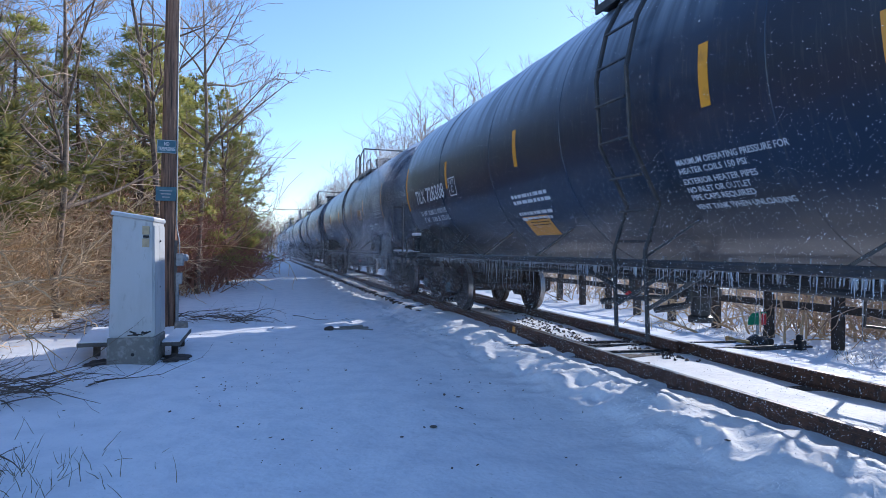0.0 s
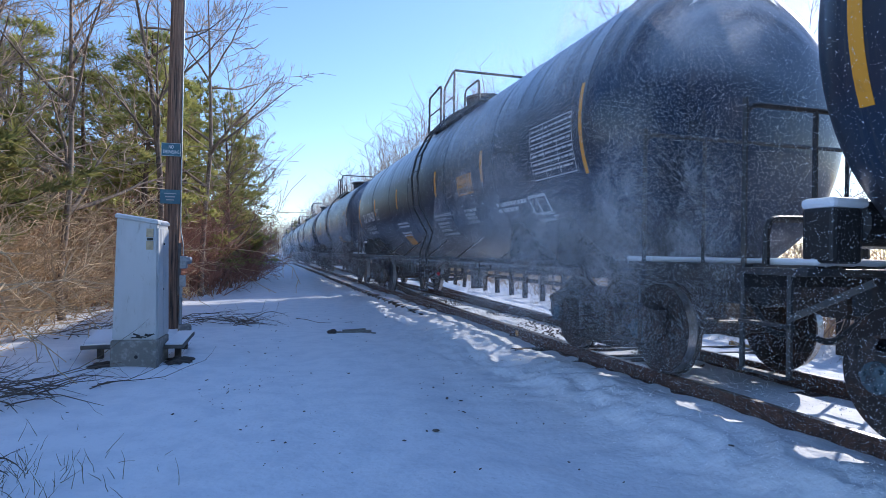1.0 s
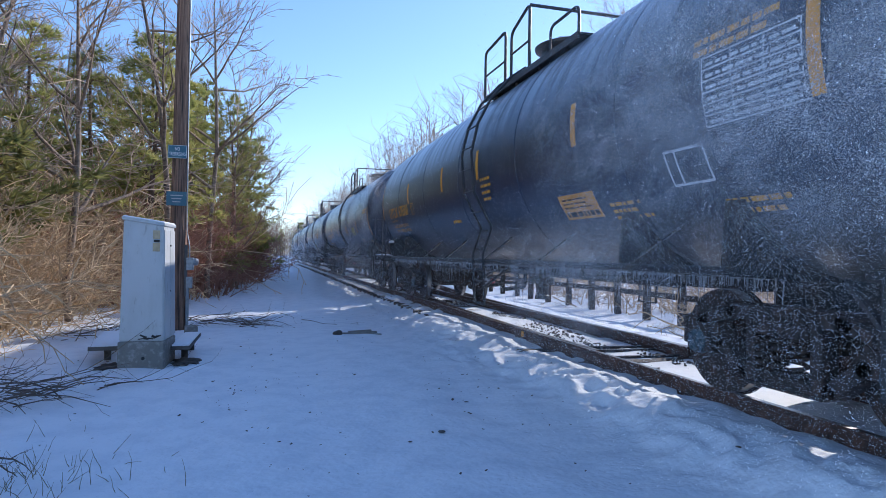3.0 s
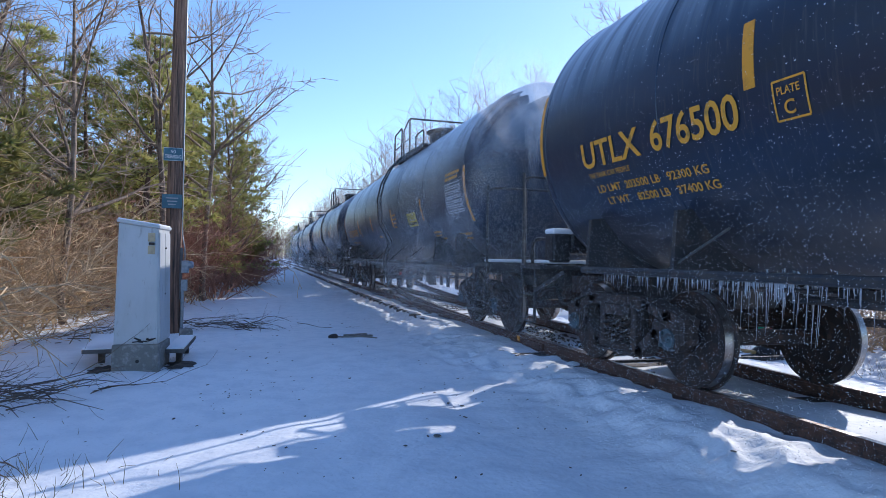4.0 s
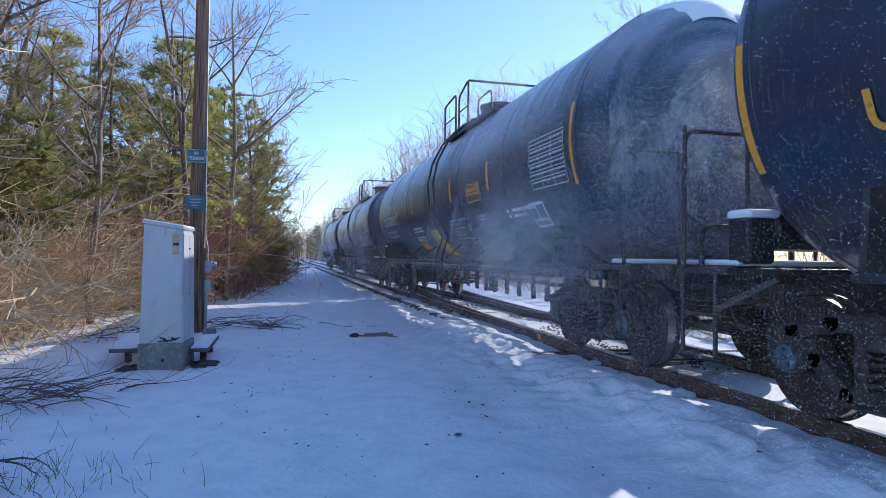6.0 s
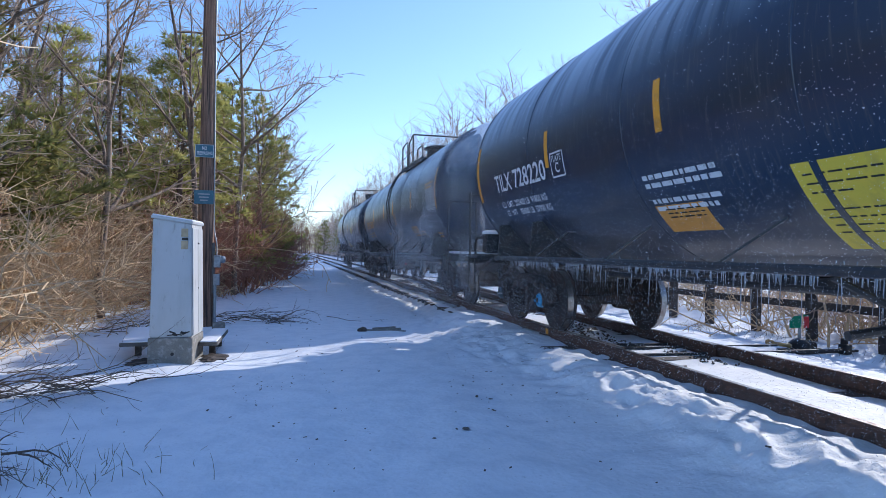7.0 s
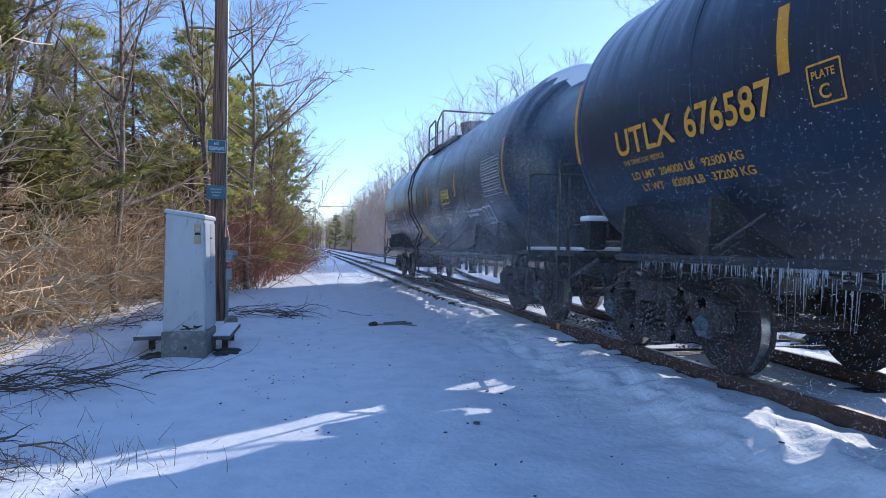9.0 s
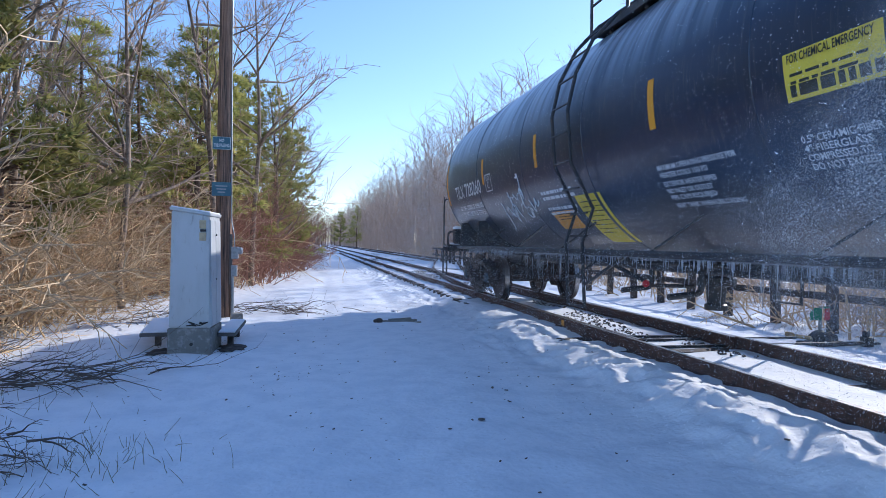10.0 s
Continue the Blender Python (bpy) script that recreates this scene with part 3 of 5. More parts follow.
def make_truck(car, y):
    """A two-axle truck: cast side frames, springs, bolster."""
    bm = bmesh.new()
    box(bm, (0, 0, 0.62), (2.0, 0.36, 0.3), bevel=0.03)
    truck = part("truck", bm, TRUCK, car, "dark rusty two-axle truck")
    truck.location = (0, y, 0)
    for s in (-1, 1):
        bm = bmesh.new()
        xf = s * 0.98
        upper = [(-1.1, 0.6), (-0.86, 0.665), (-0.52, 0.765), (0.52, 0.765), (0.86, 0.665), (1.1, 0.6)]
        lower = [(-0.72, 0.62), (-0.66, 0.48), (-0.4, 0.275), (0.4, 0.275), (0.66, 0.48), (0.72, 0.62)]
        for chain, high in ((upper, 0.13), (lower, 0.11)):
            for (ya, za), (yb, zb) in zip(chain, chain[1:]):
                beam(bm, (xf, ya, za), (xf, yb, zb), 0.17, high)
            for yj, zj in chain[1:-1]:
                lathe(bm, [(high / 2, -0.085), (high / 2, 0.085)], 12, "X", pose(xf, yj, zj))
        for yj in (-0.3, 0.3):
            box(bm, (xf, yj, 0.52), (0.16, 0.1, 0.5), bevel=0.012)
        for yj in (-1.07, 1.07, -0.72, 0.72):
            box(bm, (xf, yj, 0.52), (0.16, 0.075, 0.2), bevel=0.012)
        box(bm, (xf, 0, 0.665), (0.22, 0.5, 0.12), bevel=0.02)
        bmesh.ops.recalc_face_normals(bm, faces=bm.faces[:])
        fr = part("side_frame", bm, TRUCK, truck, "cast steel side frame")
        # raised flanges along the casting
        for (ya, za), (yb, zb) in (((-0.5, 0.815), (0.5, 0.815)), ((-0.86, 0.715), (-0.52, 0.815)), ((0.52, 0.815), (0.86, 0.715)), ((-0.4, 0.225), (0.4, 0.225))):
            bm = bmesh.new()
            beam(bm, (s * 1.0, ya, za), (s * 1.0, yb, zb), 0.22, 0.022)
            part("rib", bm, TRUCK, fr)
        for k in range(3):
            bm = bmesh.new()
            coil = [Vector((s * 1.06 + 0.055 * math.cos(a * 0.7), -0.17 + 0.17 * k + 0.055 * math.sin(a * 0.7), 0.3 + 0.28 * a / 40)) for a in range(41)]
            tube(bm, coil, 0.016, 5)
            part("spring", bm, TRUCK, fr, "coil spring")
        for ay in (-0.895, 0.895):
            bm = bmesh.new()
            box(bm, (s * 0.98, ay, 0.5), (0.2, 0.3, 0.26), bevel=0.03)
            lathe(bm, [(0.135, s * 0.9), (0.135, s * 1.02), (0.12, s * 1.04)], 18, "X", pose(0, ay, 0.457))
            bmesh.ops.recalc_face_normals(bm, faces=bm.faces[:])
            part("axle_box", bm, TRUCK, fr)
    axles = []
    for ay in (-0.895, 0.895):
        w = make_wheelset(truck)
        w.location = (0, ay, 0.457)
        axles.append(w)
    bm = bmesh.new()
    for ay in (-0.36, 0.36):
        beam(bm, (-0.72, ay, 0.42), (0.72, ay, 0.42), 0.07, 0.1)
        for s in (-0.75, 0.75):
            box(bm, (s, ay * 1.06, 0.44), (0.09, 0.07, 0.3))
    part("brake_beam", bm, TRUCK, truck)
    return truck


def make_car(kind, L, ladder, ya, ym, seed):
    """A tank car, its middle at the origin on the rail tops, its rear towards +y."""
    rnd = random.Random(seed)
    e = L - 7.55
    car = empty("tank_car")
    bm = bmesh.new()
    lathe(bm, tank_profile(L), 96, "Y", pose(0, 0, TANK_Z) @ pose(0, 0, 0, 0, 0, 0))
    bmesh.ops.recalc_face_normals(bm, faces=bm.faces[:])
    tank = smooth(part("tank", bm, TANK, car, "glossy black cylindrical tank with dished ends"), 30)
    # jacket seams
    for y in (-L, -4.95, -2.5, 0.0 if kind == "u" else 0.35, 2.5, 5.0, L):
        bm = bmesh.new()
        lathe(bm, [(TANK_R, -0.035), (TANK_R + 0.006, -0.03), (TANK_R + 0.006, 0.03), (TANK_R, 0.035)], 96, "Y", pose(0, y, TANK_Z), cap=False)
        bmesh.ops.recalc_face_normals(bm, faces=bm.faces[:])
        smooth(part("seam", bm, TANK, tank), 30)
    # snow along the top, ragged at its edge
    bm = bmesh.new()
    rows = []
    for i in range(121):
        y = -(L + 0.42) + 2 * (L + 0.42) * i / 120
        over = max(abs(y) - L, 0) / HEAD
        rr = TANK_R * math.sqrt(max(1 - over * over, 0.02))
        half = radians(26 + (10 if abs(y) > 7 else 0)) * (0.75 + 0.5 * noise.noise((y * 1.1, seed, 0)) + 0.12 * noise.noise((y * 5, seed, 4)))
        row = []
        for k in range(13):
            a = -half * 1.25 + half * 2.1 * k / 12
            edge = min(k, 12 - k) / 4
            h = 0.05 * min(1, edge) * (1 + 0.6 * noise.noise((y * 1.7, a * 4, seed))) - 0.012
            row.append(bm.verts.new(((rr + h) * math.sin(a), y, TANK_Z + (rr + h) * math.cos(a))))
        rows.append(row)
    for a, b in zip(rows, rows[1:]):
        for k in range(12):
            bm.faces.new((a[k], a[k + 1], b[k + 1], b[k]))
    bmesh.ops.recalc_face_normals(bm, faces=bm.faces[:])
    smooth(part("snow_cap", bm, SNOW_PACK, car, "thin snow along the top of the tank"), 60)
    # centre sill and draft gear
    bm = bmesh.new()
    for s in (-1, 1):
        box(bm, (0, s * (7.3 + e), 0.92), (0.55, 2.6, 0.36), bevel=0.02)
    box(bm, (0, 0, 0.93), (0.4, 10.5, 0.12))
    part("centre_sill", bm, UNDER, car)
    for s in (-1, 1):
        bm = bmesh.new()
        box(bm, (0, s * (8.55 + e), 0.86), (0.22, 0.5, 0.24), bevel=0.04)
        outline(bm, [(-0.2, 0), (0.18, 0.0), (0.22, 0.2), (0.06, 0.32), (-0.04, 0.2), (-0.2, 0.24)], 0.3, pose(0, s * (8.7 + e), 0.71, 0, 0, 0 if s > 0 else 180))
        bmesh.ops.recalc_face_normals(bm, faces=bm.faces[:])
        part("coupler", bm, TRUCK, car, "rusty knuckle coupler")
        bm = bmesh.new()
        tube(bm, bent([(-0.3, s * (8.4 + e), 0.8), (-0.34, s * (8.7 + e), 0.5), (-0.32, s * (8.95 + e), 0.55)], 0.12), 0.028, 6)
        part("brake_hose", bm, BLACK, car, "black air hose")
        # saddle plates from the sill up to the tank
        for yy, thick in ((6.75, 0.05), (5.35, 0.05)):
            bm = bmesh.new()
            up = [(-1.48, 1.05), (-1.44, 1.62)]
            for k in range(13):
                a = radians(-143 + 106 * k / 12)
                up.append((1.0 * TANK_R * math.cos(a), TANK_Z + 1.0 * TANK_R * math.sin(a)))
            up += [(1.44, 1.62), (1.48, 1.05)]
            outline(bm, [(x, z) for x, z in up], thick, Matrix(((1, 0, 0, 0), (0, 0, 1, s * (yy + e)), (0, 1, 0, 0), (0, 0, 0, 1))))
            bmesh.ops.recalc_face_normals(bm, faces=bm.faces[:])
            part("saddle_plate", bm, UNDER, car, "black bolster plate under the tank end")
        # end platform with grating, covered in snow
        bm = bmesh.new()
        box(bm, (0, s * (8.15 + e), 1.1), (3.0, 0.55, 0.05), bevel=0.008)
        for k in range(15):
            box(bm, (-1.4 + 0.2 * k, s * (8.15 + e), 1.135), (0.03, 0.5, 0.02))
        box(bm, (0, s * (8.45 + e), 1.06), (3.0, 0.05, 0.16))
        plat = part("end_platform", bm, UNDER, car, "black steel end platform")
        bm = bmesh.new()
        box(bm, (-0.5, s * (8.15 + e), 1.165), (1.7, 0.42, 0.05), bevel=0.02)
        box(bm, (0.9, s * (8.12 + e), 1.16), (0.7, 0.36, 0.04), bevel=0.018)
        part("snow_crust", bm, SNOW_PACK, plat, "crust of snow")
        bm = bmesh.new()
        for sx in (-1, 1):
            tube(bm, bent([(sx * 1.48, s * (8.42 + e), 1.1), (sx * 1.48, s * (8.42 + e), 2.2), (sx * 1.48, s * (7.6 + e), 2.25)][:2] + [(sx * 1.48, s * (8.42 + e), 2.28), (sx * 0.85, s * (8.42 + e), 2.28)], 0.12), 0.02, 8)
            tube(bm, bent([(sx * 0.85, s * (8.42 + e), 2.28), (sx * 0.85, s * (8.42 + e), 1.1)], 0.1), 0.02, 8)
        tube(bm, bent([(-0.85, s * (8.42 + e), 2.28), (0.85, s * (8.42 + e), 2.28)], 0.1), 0.02, 8)
        part("end_handrail", bm, UNDER, car, "bent pipe handrail at the car's end")
        for sx in (-1, 1):
            bm = bmesh.new()
            for yy in (8.0, 8.4):
                tube(bm, [(sx * 1.5, s * (yy + e), 1.08), (sx * 1.5, s * (yy + e), 0.42)], 0.02, 6)
            for z in (0.42, 0.75):
                box(bm, (sx * 1.5, s * (8.2 + e), z), (0.06, 0.42, 0.02))
            beam(bm, (sx * 1.5, s * (8.0 + e), 0.8), (sx * 1.3, s * (7.6 + e), 1.05), 0.04, 0.04)
            part("sill_step", bm, UNDER, car, "hanging steel step")
    # side bars with braces
    for sx in (-1, 1):
        bm = bmesh.new()
        tube(bm, [(sx * 1.5, -6.8 - e, 1.09), (sx * 1.5, 6.8 + e, 1.09)], 0.036, 10)
        part("side_bar", bm, UNDER, car, "dark steel side bar")
        for y in (-5.0, -3.0, 3.0, 5.0, -1.0, 1.2):
            bm = bmesh.new()
            beam(bm, (sx * 1.49, y, 1.1), (sx * 1.14, y - 0.36, 1.47), 0.06, 0.02)
            part("brace", bm, UNDER, car)
        for y in (-4.2, -0.6, 2.2, 4.4):
            bm = bmesh.new()
            tube(bm, [(sx * 1.5, y, 1.09), (sx * 1.5, y, 1.0), (sx * 0.75, y, 0.98), (sx * 0.3, y, 0.95)], 0.022, 6)
            part("bar_hanger", bm, UNDER, car)
    # heater pipes and the bottom outlet
    bm = bmesh.new()
    for x in (-0.55, 0.55):
        tube(bm, [(x, -4.6, 0.9), (x, 4.6, 0.9)], 0.035, 8)
    for y in (-0.5, 0.5):
        tube(bm, bent([(-0.55, y, 0.9), (-0.55, y, 0.66), (-0.95, y, 0.62)], 0.08), 0.035, 8)
    part("heater_pipe", bm, UNDER, car, "black heater coil pipes under the belly")
    bm = bmesh.new()
    lathe(bm, [(0.16, 1.05), (0.16, 0.82), (0.22, 0.8), (0.22, 0.72), (0.12, 0.7), (0.1, 0.5), (0.13, 0.48), (0.13, 0.42)], 18, "Z", pose(0, 0, 0))
    bmesh.ops.recalc_face_normals(bm, faces=bm.faces[:])
    part("outlet_valve", bm, UNDER, car, "black bottom outlet valve")
    bm = bmesh.new()
    tube(bm, [(-1.5, 0.1, 1.05), (-0.9, -0.1, 0.72), (-0.3, 0.0, 0.7)], 0.025, 6)
    part("valve_rod", bm, UNDER, car)
    bm = bmesh.new()
    lathe(bm, [(0.03, -0.03), (0.045, 0), (0.03, 0.03)], 10, "X", pose(-0.98, -0.09, 0.74))
    part("valve_tag", bm, RED, car, "red valve tag")
    # brake cylinder and rigging at the rear end
    bm = bmesh.new()
    lathe(bm, [(0.12, -0.35), (0.16, -0.33), (0.16, 0.2), (0.08, 0.26)], 14, "X", pose(-0.75, 7.95 + e, 1.42))
    bmesh.ops.recalc_face_normals(bm, faces=bm.faces[:])
    part("brake_cylinder", bm, CAST, car, "black brake cylinder")
    bm = bmesh.new()
    box(bm, (0.55, 7.95 + e, 1.36), (0.3, 0.3, 0.34), bevel=0.03)
    part("valve_box", bm, CAST, car)
    bm = bmesh.new()
    box(bm, (-1.22, 7.95 + e, 1.34), (0.25, 0.24, 0.36), bevel=0.03)
    part("valve_box", bm, CAST, car)
    bm = bmesh.new()
    tube(bm, bent([(-1.4, 8.3 + e, 1.14), (-1.4, 8.3 + e, 1.46), (-0.5, 8.3 + e, 1.48), (-0.5, 8.3 + e, 1.14)], 0.1), 0.025, 6)
    part("air_pipe", bm, CAST, car)
    bm = bmesh.new()
    box(bm, (-1.2, 7.95 + e, 1.545), (0.3, 0.26, 0.07), bevel=0.03)
    part("snow_lump", bm, SNOW_PACK, car)
    bm = bmesh.new()
    box(bm, (0.55, 7.95 + e, 1.55), (0.28, 0.28, 0.05), bevel=0.02)
    part("snow_lump", bm, SNOW_PACK, car)
    # ladders
    for sx in (-1, 1):
        bm = bmesh.new()
        for dy in (-0.24, 0.24):
            line = [(sx * 1.52, ladder + dy, 0.42), (sx * 1.56, ladder + dy, 1.2)]
            for deg in (-35, -15, 5, 20, 35, 50, 60):
                a = radians(deg)
                rr = TANK_R + (0.16 if deg > -30 else 0.12)
                line.append((sx * rr * math.cos(a), ladder + dy, TANK_Z + rr * math.sin(a)))
            tube(bm, line, 0.022, 6)
        for deg in (-48, -36, -25, -14, -3, 8, 19, 30, 41, 52):
            a = radians(deg)
            rr = TANK_R + 0.16
            x = max(rr * math.cos(a), 1.5) if deg < -30 else rr * math.cos(a)
            tube(bm, [(sx * x, ladder - 0.24, TANK_Z + rr * math.sin(a)), (sx * x, ladder + 0.24, TANK_Z + rr * math.sin(a))], 0.014, 5)
        for z in (0.43, 0.78):
            box(bm, (sx * 1.52, ladder, z), (0.05, 0.5, 0.025))
        for dy in (-0.24, 0.24):
            beam(bm, (sx * 1.52, ladder + dy, 0.7), (sx * 1.2, ladder + dy - 0.55, 1.12), 0.04, 0.03)
        part("ladder", bm, UNDER, car, "black side ladder up to the platform")
    # top platform, its rails, and the manway
    yb = ya - 3.4
    yc = (ya + yb) / 2
    bm = bmesh.new()
    for sx in (-1, 1):
        box(bm, (sx * 0.88, yc, 3.95), (0.44, ya - yb, 0.03))
        for k in range(4):
            yk = ya + (yb - ya) * (k + 0.5) / 4
            beam(bm, (sx * 1.05, yk, 3.94), (sx * 1.0, yk, 3.78), 0.05, 0.03)
        box(bm, (sx * 1.1, yc, 3.93), (0.03, ya - yb, 0.09))
    part("top_platform", bm, UNDER, car, "black grating platform round the manway")
    for sx in (-1, 1):
        x = sx * 1.1
        for upper, upper_r, mid in ((bent([(x, ya, 3.95), (x, ya, 4.76), (x, ya - 0.95, 4.82), (x, ya - 0.95, 3.95)], 0.1), 0.024, [(x, ya, 4.34), (x, ya - 0.95, 4.34)]),
                                    (bent([(x, ya - 1.2, 3.95), (x, ya - 1.2, 4.7), (x, ya - 1.9, 4.9), (x, ya - 1.9, 3.95)], 0.12), 0.024, [(x, ya - 1.2, 4.36), (x, ya - 1.9, 4.36)]),
                                    (bent([(x, ya - 2.6, 3.95), (x, ya - 2.6, 4.3), (x, yb, 4.3), (x, yb, 3.95)], 0.12), 0.02, None)):
            bm = bmesh.new()
            tube(bm, upper, upper_r, 6)
            if mid:
                tube(bm, mid, 0.018, 6)
            part("guard_rail", bm, UNDER, car, "black pipe guard rail")
    bm = bmesh.new()
    tube(bm, [(-1.1, ya - 1.9, 4.88), (1.1, ya - 1.9, 4.88)], 0.024, 6)
    part("cross_rail", bm, UNDER, car)
    bm = bmesh.new()
    prof = [(0.45, 4.1), (0.45, 4.56), (0.55, 4.6), (0.56, 4.64), (0.45, 4.69), (0.2, 4.72)] if kind == "u" else [(0.42, 4.1), (0.42, 4.62), (0.46, 4.63), (0.46, 4.68), (0.36, 4.72)]
    lathe(bm, prof, 28, "Z", pose(0, ym, 0))
    for k in range(8):
        a = 2 * math.pi * k / 8
        lathe(bm, [(0.03, 4.5), (0.03, 4.7)], 6, "Z", pose(0.42 * math.cos(a), ym + 0.42 * math.sin(a), 0))
    bmesh.ops.recalc_face_normals(bm, faces=bm.faces[:])
    smooth(part("manway", bm, UNDER, car, "round manway with bolted lid"), 40)
    bm = bmesh.new()
    lathe(bm, [(0.14, 4.1), (0.14, 4.42), (0.1, 4.5)], 14, "Z", pose(0.1, ym - 1.1, 0))
    part("safety_valve", bm, UNDER, car)
    for s in (-1, 1):
        make_truck(car, s * (6.85 + e))
    for i, (a, b) in enumerate(((-6.4 - e, -3.6), (-3.6, 0), (0, 3.4), (3.4, 6.4 + e))):
        icicles("icicle_fringe", car, random.Random(seed * 7 + i), 210, a, b)["kind"] = "stuff"
    return car


def letter_t(car, number, load, light, L, dg=0.0, bright=WHITE, back=0.0):
    """White stencilling and yellow stripes of one kind of car."""
    d = L - 7.6
    for y in (7.53 + d, 4.58 + d, 1.56 + dg * 0.4 + 2.2 * back, -1.95 + dg, -4.52 + dg * 0.4 - d, -7.55 - d):
        big = abs(y) > 7
        patch("stripe", y - 0.05, y + 0.05, -20.5 if big else -12, 13 if big else 4.6, YELLOW, car, label="yellow reflective stripe")
    tank_text("car_mark", "TILX", 6.78 + d - back, -16.8, 0.26, bright, car, 0.7)
    tank_text("car_number", number, 5.98 + d - back, -16.6, 0.26, bright, car, 1.2)
    tank_text("load_limit", "LD  LMT  %s LB  %s KG" % load, 6.72 + d - back, -26.2, 0.095, bright, car, 1.75)
    tank_text("light_weight", "LT  WT    %s LB  %s KG" % light, 6.66 + d - back, -31.4, 0.095, bright, car, 1.72)
    frame_lines("plate_box", 4.46 + d, 4.1 + d, -17.0, -6.5, 0.022, bright, car)
    tank_text("plate_word", "PLATE", 4.42 + d, -10.2, 0.075, bright, car, 0.28)
    tank_text("plate_letter", "C", 4.34 + d, -15.2, 0.12, bright, car)
    text_bars("warning_print", 1.98 + 2.5 * back, -26.5, [1.05, 1.1, 0, 0.95, 0.9], bright, car, 0.06, 3.0, 3)
    patch("placard", 1.94 + 3 * back, 1.22 + 3 * back, -48.0, -36.5, ORANGE, car, label="orange warning placard", skew=0.0)
    text_bars("placard_print", 1.8 + 3 * back, -38.5, [0.5, 0.55, 0.5], INK, car, 0.02, 1.6, 9)
    for words, t, w in (("MAXIMUM OPERATING PRESSURE FOR", -26.0, 1.12), ("HEATER COILS 150 PSI", -28.7, 0.72), ("EXTERIOR HEATER PIPES", -32.0, 0.78), ("NO INLET OR OUTLET", -34.7, 0.68), ("PIPE CAPS REQUIRED", -37.3, 0.68), ("VENT TANK WHEN UNLOADING", -40.6, 0.98)):
        tank_text("coil_words", words, -1.47 + dg * 0.5, t, 0.05, bright, car, w)
    yl = -3.3 + dg * 0.6 - d
    patch("emergency_label", yl, yl - 0.75, -16.2, -4.8, LABEL if dg else ORANGE, car, label="yellow chemical emergency label")
    tank_text("emergency_words", "FOR CHEMICAL EMERGENCY", yl - 0.04, -7.2, 0.055, INK, car, 0.66)
    text_bars("emergency_print", yl - 0.05, -10.4, [0.6, 0.5], INK, car, 0.025, 1.8, 5)
    text_bars("emergency_bar", yl - 0.04, -15.2, [0.68], INK, car, 0.1, 3, 6)
    for words, t, w in (('0.5" CERAMIC FIBER', -26.4, 0.62), ('4" FIBERGLASS', -28.8, 0.52), ("COMPRESSED TO", -31.2, 0.5), ("DO NOT EXCEED", -33.6, 0.52)):
        tank_text("lining_words", words, -3.32 + dg * 0.6, t, 0.05, bright, car, w)
    text_bars("side_print", -4.8, -27.0, [1.05, 0.7], bright, car, 0.07, 3.2, 8)
    frame_lines("data_box", -5.95 - d, -6.42 - d, -37.0, -25.0, 0.04, bright, car, (-33.5,), (-6.16 - d,))
    frame_lines("data_panel", -6.3 - d, -7.35 - d, -18.5, 4.0, 0.012, bright, car, (-14, -10.5, -7, -3.5, 0), (-6.65 - d, -7.0 - d))
    text_bars("data_print", -6.34 - d, 1.6, [0.98] * 6, bright, car, 0.03, 3.5, 15)


